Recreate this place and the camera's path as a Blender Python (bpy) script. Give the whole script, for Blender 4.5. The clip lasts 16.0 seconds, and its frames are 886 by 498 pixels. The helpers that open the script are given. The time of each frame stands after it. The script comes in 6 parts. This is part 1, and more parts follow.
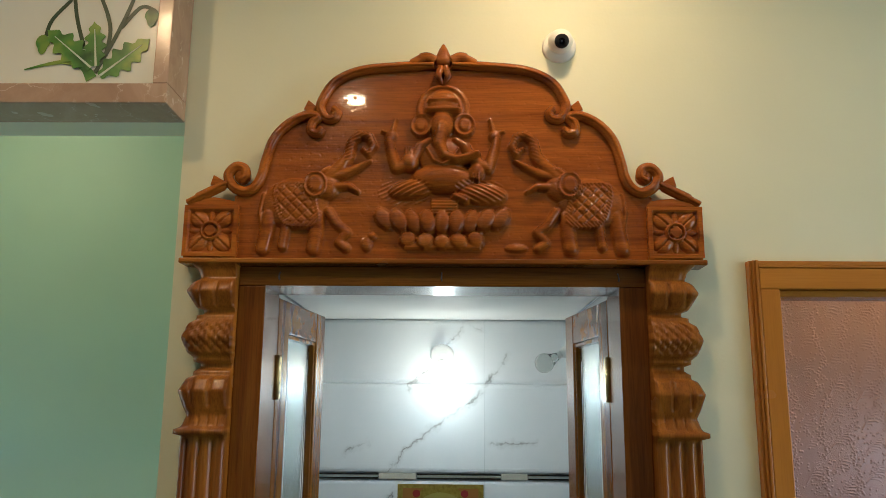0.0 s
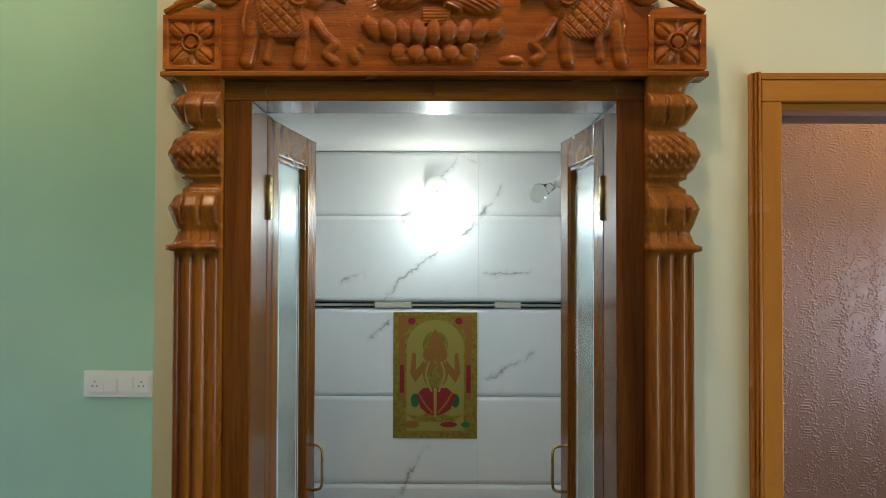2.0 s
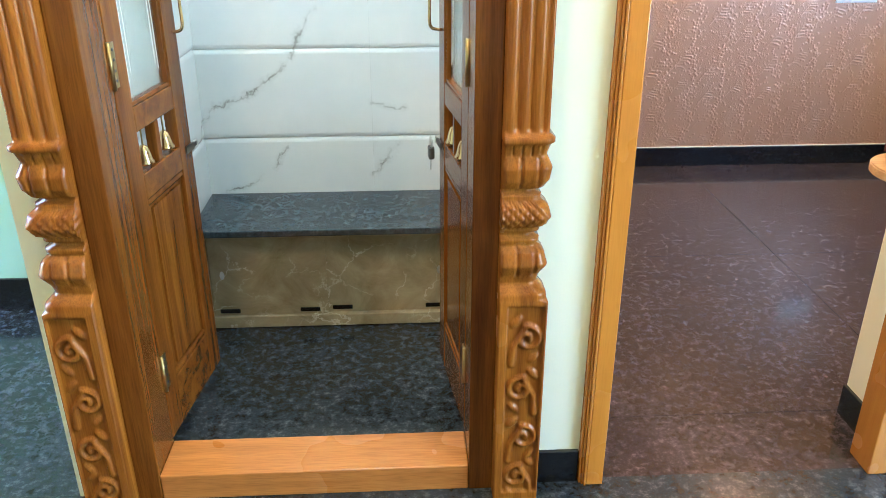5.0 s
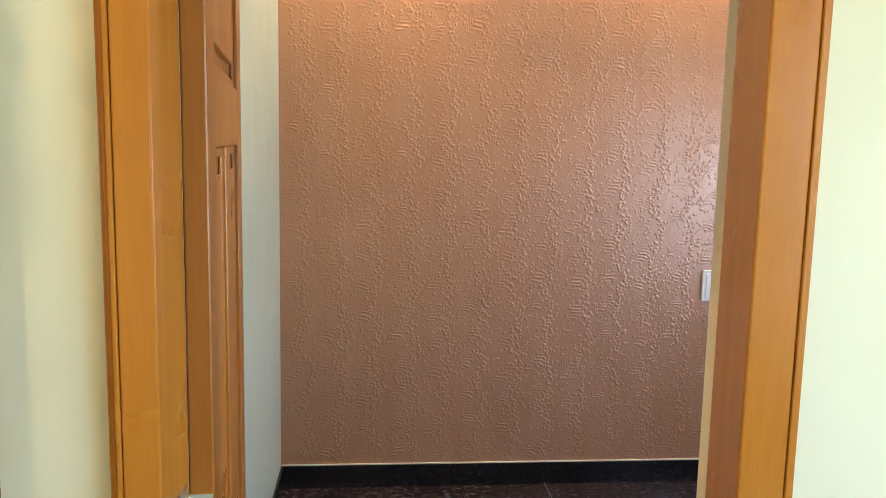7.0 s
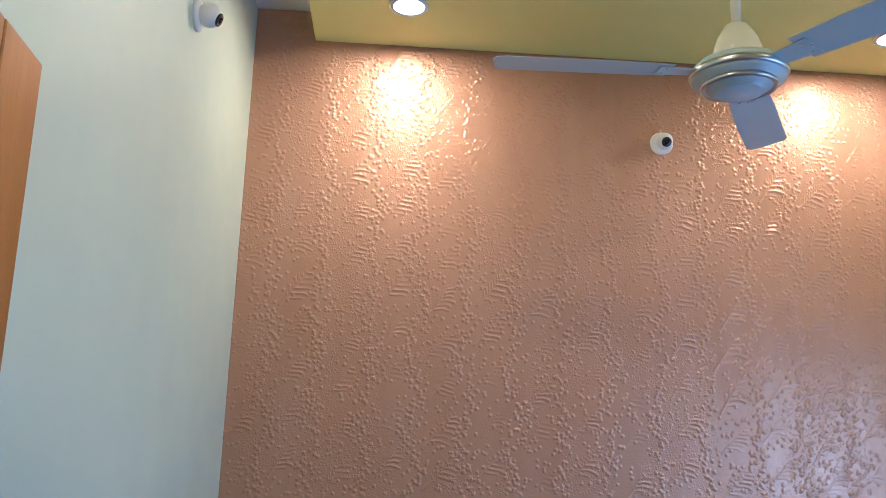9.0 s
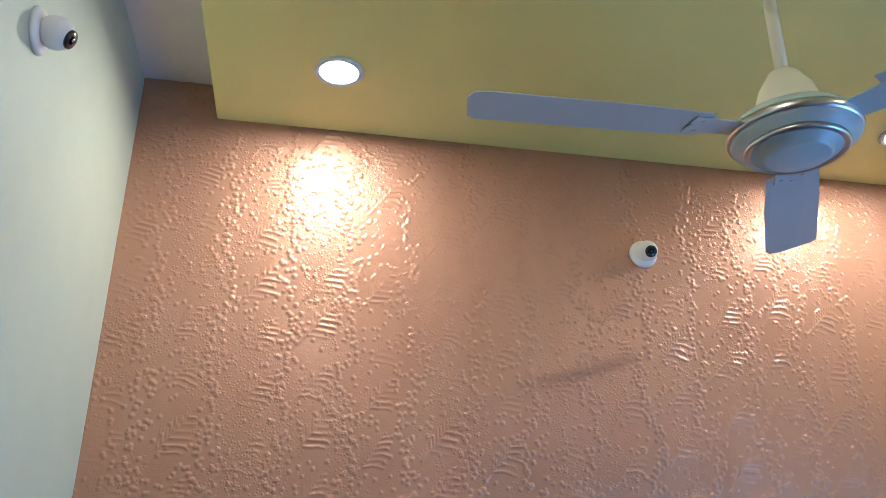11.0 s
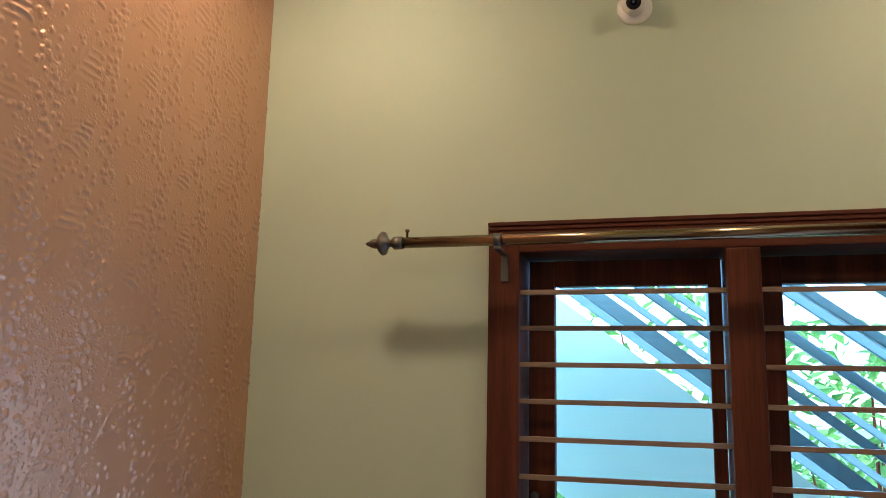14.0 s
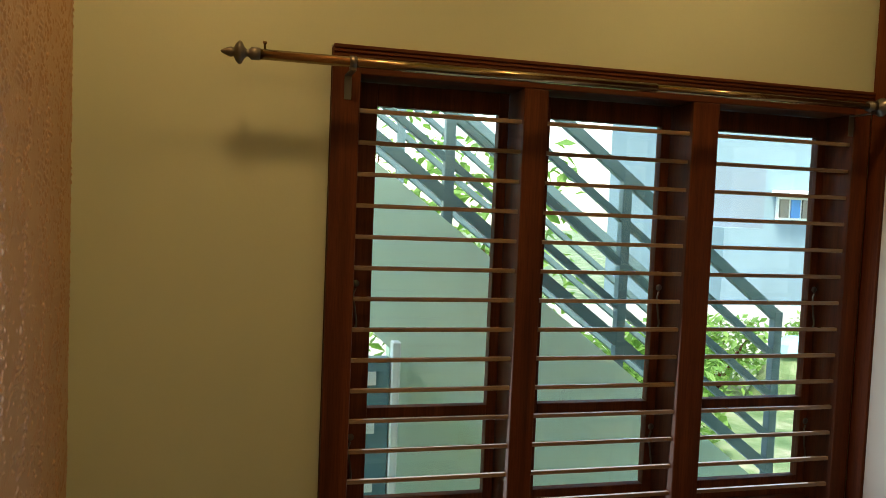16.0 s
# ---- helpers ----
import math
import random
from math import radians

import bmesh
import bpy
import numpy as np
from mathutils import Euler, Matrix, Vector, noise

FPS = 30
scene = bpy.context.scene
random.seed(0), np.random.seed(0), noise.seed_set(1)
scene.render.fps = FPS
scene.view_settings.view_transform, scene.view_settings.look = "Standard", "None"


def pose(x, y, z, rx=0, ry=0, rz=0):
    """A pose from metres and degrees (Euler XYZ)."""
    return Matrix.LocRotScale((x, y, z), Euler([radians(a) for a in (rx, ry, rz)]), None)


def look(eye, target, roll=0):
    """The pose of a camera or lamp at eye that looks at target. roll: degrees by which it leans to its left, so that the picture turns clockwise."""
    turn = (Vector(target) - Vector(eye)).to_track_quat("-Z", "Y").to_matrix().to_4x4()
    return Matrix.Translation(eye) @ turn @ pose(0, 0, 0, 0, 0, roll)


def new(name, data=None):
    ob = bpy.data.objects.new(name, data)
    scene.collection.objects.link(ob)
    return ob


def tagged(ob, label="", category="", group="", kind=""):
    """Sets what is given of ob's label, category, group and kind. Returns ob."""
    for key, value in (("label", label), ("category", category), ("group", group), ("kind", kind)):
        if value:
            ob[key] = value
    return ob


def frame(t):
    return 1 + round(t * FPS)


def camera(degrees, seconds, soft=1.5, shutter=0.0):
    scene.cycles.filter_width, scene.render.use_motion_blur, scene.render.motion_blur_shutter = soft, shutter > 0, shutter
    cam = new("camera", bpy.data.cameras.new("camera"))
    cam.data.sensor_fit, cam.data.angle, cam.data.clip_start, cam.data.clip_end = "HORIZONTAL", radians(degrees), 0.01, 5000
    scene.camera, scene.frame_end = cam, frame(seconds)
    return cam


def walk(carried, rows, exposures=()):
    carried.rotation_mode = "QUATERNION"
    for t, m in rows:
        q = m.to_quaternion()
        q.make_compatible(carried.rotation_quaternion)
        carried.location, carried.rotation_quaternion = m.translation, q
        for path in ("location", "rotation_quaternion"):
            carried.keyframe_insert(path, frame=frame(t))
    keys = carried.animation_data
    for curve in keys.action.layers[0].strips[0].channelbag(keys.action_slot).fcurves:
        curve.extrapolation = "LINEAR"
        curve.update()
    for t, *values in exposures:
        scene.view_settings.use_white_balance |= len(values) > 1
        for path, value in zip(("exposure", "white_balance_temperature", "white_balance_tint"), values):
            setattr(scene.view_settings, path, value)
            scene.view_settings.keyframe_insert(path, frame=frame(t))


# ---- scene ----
cam = camera(58.3, 16.0, 0.7)
PATH = [
    (0, 0.142, 0.162, 1.793, 11.67, -0.47, 0.97),
    (0.5, 0.147, 0.160, 1.794, 11.14, -0.36, 0.89),
    (1, 0.157, 0.165, 1.781, 10.01, -0.13, 0.76),
    (1.5, 0.152, 0.173, 1.769, 6.79, -0.10, 0.61),
    (2, 0.151, 0.203, 1.712, 1.26, -0.19, 0.76),
    (2.5, 0.144, 0.221, 1.625, -5.64, -0.10, 0.84),
    (3, 0.143, 0.236, 1.552, -13.47, -0.28, 0.79),
    (3.2, 0.142, 0.237, 1.521, -16.47, -0.20, 0.76),
    (5.3, 0.461, 0.300, 1.422, -24.33, 0.02, -4.53),
    (5.5, 0.553, 0.361, 1.418, -22.74, -0.05, -5.40),
    (6, 0.781, 0.614, 1.401, -19.59, -0.68, -6.01),
    (6.3, 0.918, 0.727, 1.401, -17.00, -1.31, -6.05),
    (6.5, 1.011, 0.790, 1.432, -14.99, -1.11, -5.89),
    (6.8, 1.089, 0.892, 1.535, -11.17, -1.21, -5.30),
    (7.4, 1.109, 1.091, 1.659, -0.04, -0.73, -4.30),
    (7.5, 1.125, 1.101, 1.666, 1.54, -0.55, -3.80),
    (7.8, 1.132, 1.218, 1.700, 5.28, -0.56, -3.57),
    (8, 1.160, 1.313, 1.720, 7.29, -1.28, -3.30),
    (8.2, 1.180, 1.425, 1.724, 8.12, -1.90, -3.24),
    (10.3, 1.184, 2.508, 1.774, 18.79, -0.30, -7.77),
    (10.5, 1.175, 2.527, 1.791, 20.19, -0.25, -8.58),
    (11, 1.163, 2.547, 1.798, 22.16, -0.26, -10.79),
    (11.5, 1.179, 2.582, 1.787, 20.90, -0.09, -15.00),
    (12, 1.202, 2.653, 1.790, 17.62, 0.22, -21.71),
    (12.2, 1.218, 2.704, 1.793, 16.00, -0.10, -25.19),
    (12.5, 1.276, 2.817, 1.778, 15.44, -0.53, -31.13),
    (13, 1.390, 3.002, 1.789, 14.83, -1.54, -44.73),
    (13.2, 1.427, 3.087, 1.808, 13.85, -1.70, -50.31),
    (13.5, 1.450, 3.251, 1.809, 12.53, -1.40, -59.05),
    (14, 1.541, 3.518, 1.753, 10.35, -1.32, -74.25),
    (14.5, 1.603, 3.697, 1.777, 4.65, -1.55, -87.05),
    (15, 1.553, 3.994, 1.723, 1.27, -1.96, -96.45),
    (15.2, 1.473, 4.060, 1.728, -0.77, -2.08, -97.94),
    (15.5, 1.372, 4.112, 1.750, -2.00, -2.00, -100.56),
    (16, 1.278, 4.143, 1.754, -3.24, -2.35, -104.78),
]
# stops of exposure, white balance and tint as the clip's camera adapts
EXPOSURE = [(0.0, 3.05, 4550, 10), (2.0, 3.28, 4650, 10), (2.6, 3.55, 4780, 10), (3.2, 4.25, 4850, 10), (5.3, 5.25, 4250, 4), (6.0, 4.98, 4350, 2), (6.5, 4.72, 4900, 3), (7.0, 4.3, 4850, 8), (8.0, 3.92, 4200, 10), (10.5, 3.62, 3800, 9), (12.5, 3.65, 3650, 9), (13.5, 3.47, 3900, 9),
            (14.0, 3.25, 4600, 10), (14.5, 3.0, 5600, 8), (15.2, 2.74, 7100, 3), (16.0, 2.70, 7300, 3)]
walk(cam, [(t, pose(x, y, z, 90 + pitch, roll, yaw)) for t, x, y, z, pitch, roll, yaw in PATH], EXPOSURE)

import itertools

# ---- world, daylight, lamps ----
world = bpy.data.worlds.new("world")
scene.world = world
world.use_nodes = True
wn = world.node_tree.nodes
sky = wn.new("ShaderNodeTexSky")
sky.sky_type, sky.sun_disc = "NISHITA", False
sky.sun_elevation, sky.sun_rotation = radians(58), radians(-67)
wn["Background"].inputs[1].default_value = 0.125
world.node_tree.links.new(sky.outputs[0], wn["Background"].inputs[0])

sun = new("sun", bpy.data.lights.new("sun", "SUN"))
sun.data.energy, sun.data.angle, sun.data.color = 1.3, radians(12), (1.0, 0.97, 0.92)
sun.matrix_world = look((-14, 6, 24), (0, 0, 0))


def lamp(kind, place, target, power, size, colour, shape="DISK", size_y=None):
    data = bpy.data.lights.new("lamp", "AREA")
    data.shape, data.size, data.energy, data.color = shape, size, power, colour
    if size_y:
        data.size_y = size_y
    ob = new(kind, data)
    ob.matrix_world = look(place, target)
    return ob


WARM = (1.0, 0.53, 0.165)
NEUTRAL = (1.0, 0.60, 0.245)
BED_LIGHTS = [(1.215, 4.218), (2.792, 4.218), (2.792, 2.83), (1.215, 2.83)]
HALL_LIGHTS = [(-0.80, 1.00), (-0.28, 0.58), (0.38, 1.50), (1.75, 0.70)]
FALSE_Z, BED_Z, HALL_Z = 2.945, 3.053, 3.05
for x, y in BED_LIGHTS:
    lamp("bedroom_lamp", (x, y, FALSE_Z - 0.012), (x, y, 0), 0.80, 0.085, (1.0, 0.60, 0.25))
for x, y in HALL_LIGHTS:
    lamp("hall_lamp", (x, y, HALL_Z - 0.012), (x, y, 0), 0.80, 0.085, WARM)
lamp("hall_daylight", (3.372, 0.1, 1.45), (0.0, 0.1, 1.25), 4.2, 1.5, (0.92, 0.75, 0.44), "RECTANGLE", 1.6)
lamp("window_daylight", (3.300, 3.10, 1.30), (0.0, 3.10, 1.13), 1.25, 1.40, (0.70, 0.82, 1.0), "RECTANGLE", 0.90)
# unseen fill lamp, added overhead to brighten the mint wall
lamp("passage_lamp", (-1.35, 2.45, HALL_Z - 0.012), (-1.35, 2.45, 0), 0.55, 0.085, NEUTRAL)
# upright fill added at the passage's end to light the mint wall evenly
lamp("passage_daylight", (-3.395, 2.45, 1.30), (0.0, 2.75, 1.30), 1.35, 0.80, (1.0, 0.58, 0.24), "RECTANGLE", 2.0)
lamp("pooja_lamp", (0.10, 2.30, 2.116), (0.10, 2.30, 0), 0.35, 0.08, (0.73, 0.70, 0.52))
bulb_light = new("bulb_lamp", bpy.data.lights.new("bulb_lamp", "POINT"))
bulb_light.data.energy, bulb_light.data.shadow_soft_size, bulb_light.data.color = 0.155, 0.034, (0.71, 0.70, 0.52)
bulb_light.location = (0.095, 2.945, 1.865)


# ---- material helpers ----
def material(name, rough=0.5, metal=0.0, base=(0.8, 0.8, 0.8), coat=0.0, spec=0.5):
    m = bpy.data.materials.new(name)
    m.use_nodes = True
    b = m.node_tree.nodes["Principled BSDF"]
    b.inputs["Base Color"].default_value = (*base, 1)
    b.inputs["Roughness"].default_value = rough
    b.inputs["Metallic"].default_value = metal
    b.inputs["Coat Weight"].default_value = coat
    b.inputs["Coat Roughness"].default_value = 0.12
    b.inputs["Specular IOR Level"].default_value = spec
    return m


class Net:
    """Short hand for the nodes of one material."""

    def __init__(self, m):
        self.m, self.t = m, m.node_tree
        self.b = self.t.nodes["Principled BSDF"]
        self.pos = self.t.nodes.new("ShaderNodeTexCoord").outputs["Object"]

    def node(self, kind, **sets):
        n = self.t.nodes.new(kind)
        for k, v in sets.items():
            n.inputs[k].default_value = v
        return n

    def link(self, a, b):
        self.t.links.new(a, b)
        return b

    def scaled(self, v):
        n = self.node("ShaderNodeVectorMath")
        n.operation = "MULTIPLY"
        self.link(self.pos, n.inputs[0])
        n.inputs[1].default_value = v
        return n.outputs[0]

    def noise(self, scale, detail=4.0, rough=0.55, vec=None, distortion=0.0):
        n = self.node("ShaderNodeTexNoise", Scale=scale, Detail=detail, Roughness=rough, Distortion=distortion)
        self.link(vec if vec is not None else self.pos, n.inputs["Vector"])
        return n.outputs["Fac"]

    def ramp(self, fac, *stops):
        n = self.node("ShaderNodeValToRGB")
        e = n.color_ramp.elements
        while len(e) < len(stops):
            e.new(0.5)
        for k, (p, c) in enumerate(stops):
            e[k].position = p
            e[k].color = (*c, 1) if len(c) == 3 else c
        self.link(fac, n.inputs["Fac"])
        return n.outputs["Color"]

    def grey(self, fac, lo, hi, a=0.0, b=1.0):
        n = self.node("ShaderNodeMapRange")
        n.inputs["From Min"].default_value, n.inputs["From Max"].default_value = lo, hi
        n.inputs["To Min"].default_value, n.inputs["To Max"].default_value = a, b
        self.link(fac, n.inputs["Value"])
        return n.outputs["Result"]

    def mix(self, fac, a, b, mode="MIX"):
        n = self.node("ShaderNodeMix")
        n.data_type, n.blend_type = "RGBA", mode
        for src, k in ((fac, 0), (a, 6), (b, 7)):
            if isinstance(src, (int, float)):
                n.inputs[k].default_value = src
            elif isinstance(src, tuple):
                n.inputs[k].default_value = (*src, 1)
            else:
                self.link(src, n.inputs[k])
        return n.outputs[2]

    def bump(self, height, strength=0.3, distance=0.01):
        n = self.node("ShaderNodeBump", Strength=strength, Distance=distance)
        self.link(height, n.inputs["Height"])
        self.link(n.outputs[0], self.b.inputs["Normal"])

    def colour(self, c):
        self.link(c, self.b.inputs["Base Color"])

    def rough(self, r):
        self.link(r, self.b.inputs["Roughness"])


def wall_paint(name, base):
    m = material(name, 0.5)
    n = Net(m)
    big, fine = n.noise(1.3, 3), n.noise(140, 2)
    n.colour(n.ramp(big, (0.3, tuple(c * 0.93 for c in base)), (0.7, tuple(min(1, c * 1.04) for c in base))))
    n.rough(n.grey(n.noise(9, 3), 0.3, 0.7, 0.52, 0.70))
    n.bump(fine, 0.10, 0.002)
    return m


def wood(name, dark, mid, light, rough=(0.2, 0.34), along="z", coat=0.10, scale=1.0, pore=0.55, spec=0.38, relief=0.10):
    m = material(name, 0.3, coat=coat, spec=spec)
    n = Net(m)
    stretch = {"z": (9, 9, 0.4), "x": (0.4, 9, 9), "y": (9, 0.4, 9)}[along]
    v = n.scaled(tuple(c * scale for c in stretch))
    rings = n.noise(2.2, 6, 0.6, v, 0.6)
    fibre = n.noise(34, 3, 0.6, v)
    c = n.ramp(rings, (0.28, dark), (0.5, mid), (0.72, light))
    pores = n.ramp(fibre, (0.35, (0.55, 0.55, 0.55)), (0.55, (1, 1, 1)))
    c = n.mix(pore, c, pores, "MULTIPLY")
    rnd = n.node("ShaderNodeObjectInfo").outputs["Random"]
    c = n.mix(1.0, c, n.ramp(rnd, (0.0, (0.88, 0.86, 0.84)), (1.0, (1.06, 1.05, 1.04))), "MULTIPLY")
    n.colour(c)
    n.rough(n.grey(n.noise(5, 2), 0.3, 0.7, *rough))
    n.bump(n.mix(0.5, fibre, n.noise(95, 2)), relief, 0.002)
    n.b.inputs["Coat Roughness"].default_value = 0.05
    return m


def granite(name, base, fleck, rough=(0.05, 0.16), size=46):
    m = material(name, 0.1)
    n = Net(m)
    grain = n.noise(size, 9, 0.78)
    c = n.ramp(grain, (0.36, tuple(v * 0.45 for v in base)), (0.52, base), (0.66, tuple(v * 0.55 + w * 0.30 for v, w in zip(base, fleck))), (0.78, fleck))
    cloud = n.ramp(n.noise(6, 5, 0.65), (0.35, (0.75, 0.75, 0.75)), (0.68, (1.25, 1.2, 1.2)))
    n.colour(n.mix(1.0, c, cloud, "MULTIPLY"))
    n.rough(n.grey(n.noise(7, 4), 0.3, 0.7, *rough))
    return m


def cracks(n, vec, scale, width, warp, seed_mask=3.0, low=0.45, high=0.55):
    """Thin broken lines between warped cells, as a factor."""
    bend = n.node("ShaderNodeTexNoise", Scale=scale * 1.7, Detail=5.0, Roughness=0.62)
    n.link(vec, bend.inputs["Vector"])
    far = n.node("ShaderNodeVectorMath")
    far.operation = "MULTIPLY_ADD"
    n.link(bend.outputs["Color"], far.inputs[0])
    far.inputs[1].default_value = (warp,) * 3
    n.link(vec, far.inputs[2])
    cells = n.node("ShaderNodeTexVoronoi", Scale=scale)
    cells.feature = "DISTANCE_TO_EDGE"
    n.link(far.outputs[0], cells.inputs["Vector"])
    line = n.ramp(cells.outputs["Distance"], (0.0, (1, 1, 1)), (width, (0, 0, 0)))
    where = n.ramp(n.noise(seed_mask, 3, 0.6, vec), (low, (0, 0, 0)), (high, (1, 1, 1)))
    return n.mix(1.0, line, where, "MULTIPLY")


def emitter(name, colour, power):
    m = bpy.data.materials.new(name)
    m.use_nodes = True
    b = m.node_tree.nodes["Principled BSDF"]
    b.inputs["Base Color"].default_value = (*colour, 1)
    b.inputs["Emission Color"].default_value = (*colour, 1)
    b.inputs["Emission Strength"].default_value = power
    return m


def glass(name, tint=(1, 1, 1), rough=0.0, alpha=None):
    m = bpy.data.materials.new(name)
    m.use_nodes = True
    t = m.node_tree
    g = t.nodes.new("ShaderNodeBsdfGlass")
    g.inputs["Color"].default_value = (*tint, 1)
    g.inputs["Roughness"].default_value = rough
    g.inputs["IOR"].default_value = 1.45
    t.links.new(g.outputs[0], t.nodes["Material Output"].inputs[0])
    return m


CREAM = wall_paint("cream_paint", (0.74, 0.77, 0.60))
MINT = wall_paint("mint_paint", (0.42, 0.62, 0.47))
PALE = wall_paint("pale_green_paint", (0.51, 0.57, 0.455))
WHITE = wall_paint("white_paint", (0.80, 0.80, 0.77))
YELLOW = wall_paint("yellow_paint", (0.80, 0.76, 0.22))
CREAMY = wall_paint("beige_paint", (0.78, 0.74, 0.60))
TEAK = wood("teak", (0.120, 0.034, 0.002), (0.24, 0.088, 0.005), (0.36, 0.150, 0.009), (0.22, 0.28), coat=0.08, spec=0.22, relief=0.03)
TEAK_X = wood("teak_across", (0.120, 0.034, 0.002), (0.24, 0.088, 0.005), (0.36, 0.150, 0.009), (0.22, 0.28), "x", 0.08, spec=0.22, relief=0.03)
# the teak again for leaves, jambs and head, their shade put into the colour
SHADED_TEAK = wood("shaded_teak", (0.075, 0.022, 0.0015), (0.155, 0.055, 0.0035), (0.235, 0.095, 0.006), (0.20, 0.26), coat=0.10, spec=0.22, relief=0.03)
SHADED_TEAK_X = wood("shaded_teak_across", (0.075, 0.022, 0.0015), (0.155, 0.055, 0.0035), (0.235, 0.095, 0.006), (0.20, 0.26), "x", 0.10, spec=0.22, relief=0.03)
CARVED = wood("carved_teak", (0.14, 0.034, 0.002), (0.31, 0.092, 0.002), (0.47, 0.162, 0.004), (0.18, 0.26), "x", 0.6, spec=0.1, relief=0.45)
ENAMEL = wood("brown_enamel", (0.41, 0.172, 0.012), (0.46, 0.200, 0.015), (0.50, 0.225, 0.018), (0.20, 0.30), coat=0.15, pore=0.15)
DARKWOOD = wood("dark_wood", (0.055, 0.016, 0.008), (0.10, 0.028, 0.012), (0.15, 0.045, 0.018), (0.48, 0.62), coat=0.0, spec=0.18)
DARKWOOD_Y = wood("dark_wood_across", (0.055, 0.016, 0.008), (0.10, 0.028, 0.012), (0.15, 0.045, 0.018), (0.48, 0.62), "y", 0.0, spec=0.18)
PLY = wood("pale_wood", (0.55, 0.33, 0.12), (0.66, 0.42, 0.17), (0.74, 0.52, 0.25), (0.3, 0.45), "x", 0.2)
FLOOR_BROWN = granite("brown_granite", (0.036, 0.026, 0.027), (0.27, 0.23, 0.24), (0.07, 0.15), 36)
FLOOR_DARK = granite("black_granite", (0.026, 0.033, 0.040), (0.26, 0.31, 0.34), size=34)
SKIRT = granite("black_skirting", (0.010, 0.011, 0.013), (0.05, 0.055, 0.06), (0.12, 0.22))
SLAB = granite("bench_granite", (0.045, 0.060, 0.075), (0.20, 0.24, 0.27), (0.12, 0.25))
TILE = material("white_marble_tile", 0.12)
n = Net(TILE)
# grey veins wandering along straight runs, in x and z on the back wall
VEINS = [(0.175, 2.119, -0.035, 1.875), (0.23, 2.09, 0.175, 2.119), (0.33, 2.0, 0.227, 1.857), (0.227, 1.857, 0.085, 1.76), (0.085, 1.76, -0.046, 1.656), (-0.046, 1.656, -0.103, 1.593),
         (0.257, 1.688, 0.428, 1.68), (-0.168, 1.694, -0.254, 1.644), (-0.082, 1.525, -0.143, 1.459), (0.047, 1.057, -0.058, 0.87), (-0.058, 0.87, -0.185, 0.765), (-0.185, 0.765, -0.313, 0.727),
         (-0.06, 0.596, -0.119, 0.51), (0.324, 0.582, 0.242, 0.459), (0.243, 0.721, 0.363, 0.713), (0.436, 1.397, 0.262, 1.303), (-0.18, 0.459, -0.311, 0.40), (-0.313, 0.727, -0.43, 0.61)]


def vec(n, op, a, b, out=0):
    q = n.node("ShaderNodeVectorMath")
    q.operation = op
    for k, v in enumerate((a, b)):
        if isinstance(v, tuple):
            q.inputs[k].default_value = v
        else:
            n.link(v, q.inputs[k])
    return q.outputs[out]


def num(n, op, a, b, clamp=False):
    q = n.node("ShaderNodeMath")
    q.operation, q.use_clamp = op, clamp
    for k, v in enumerate((a, b)):
        if isinstance(v, (int, float)):
            q.inputs[k].default_value = v
        else:
            n.link(v, q.inputs[k])
    return q.outputs[0]


place = n.node("ShaderNodeNewGeometry").outputs["Position"]
axes = n.node("ShaderNodeSeparateXYZ")
n.link(place, axes.inputs[0])
across = num(n, "ADD", axes.outputs[0], num(n, "MULTIPLY", num(n, "SUBTRACT", axes.outputs[1], 3.085), 1.3))
sheet = n.node("ShaderNodeCombineXYZ")
n.link(across, sheet.inputs[0])
n.link(axes.outputs[2], sheet.inputs[2])
bend = n.node("ShaderNodeTexNoise", Scale=11.0, Detail=7.0, Roughness=0.72)
n.link(sheet.outputs[0], bend.inputs["Vector"])
wander = vec(n, "MULTIPLY", vec(n, "SUBTRACT", bend.outputs["Color"], (0.5, 0.5, 0.5)), (0.10, 0.0, 0.10))
spot = vec(n, "ADD", sheet.outputs[0], wander)
nearest = None
for x0, z0, x1, z1 in VEINS:
    d = (x1 - x0, 0.0, z1 - z0)
    off = vec(n, "SUBTRACT", spot, (x0, 0.0, z0))
    run = num(n, "MULTIPLY", vec(n, "DOT_PRODUCT", off, d, 1), 1 / (d[0] ** 2 + d[2] ** 2), True)
    foot = n.node("ShaderNodeCombineXYZ")
    n.link(num(n, "MULTIPLY", run, d[0]), foot.inputs[0])
    n.link(num(n, "MULTIPLY", run, d[2]), foot.inputs[2])
    gap = vec(n, "DISTANCE", off, foot.outputs[0], 1)
    nearest = gap if nearest is None else num(n, "MINIMUM", nearest, gap)
broken = n.ramp(n.noise(14, 3, 0.6, sheet.outputs[0]), (0.38, (0.08, 0.08, 0.08)), (0.60, (0.9, 0.9, 0.9)))
thin = n.mix(1.0, n.ramp(nearest, (0.0, (1, 1, 1)), (0.0065, (0, 0, 0))), broken, "MULTIPLY")
broad = n.mix(1.0, n.ramp(nearest, (0.0, (0.30, 0.30, 0.30)), (0.018, (0, 0, 0))), broken, "MULTIPLY")
ground = n.ramp(n.noise(4, 4), (0.3, (0.77, 0.79, 0.80)), (0.7, (0.84, 0.845, 0.845)))
n.colour(n.mix(n.mix(1.0, thin, broad, "LIGHTEN"), ground, (0.20, 0.19, 0.17)))
GROUT = wall_paint("grout", (0.78, 0.79, 0.78))


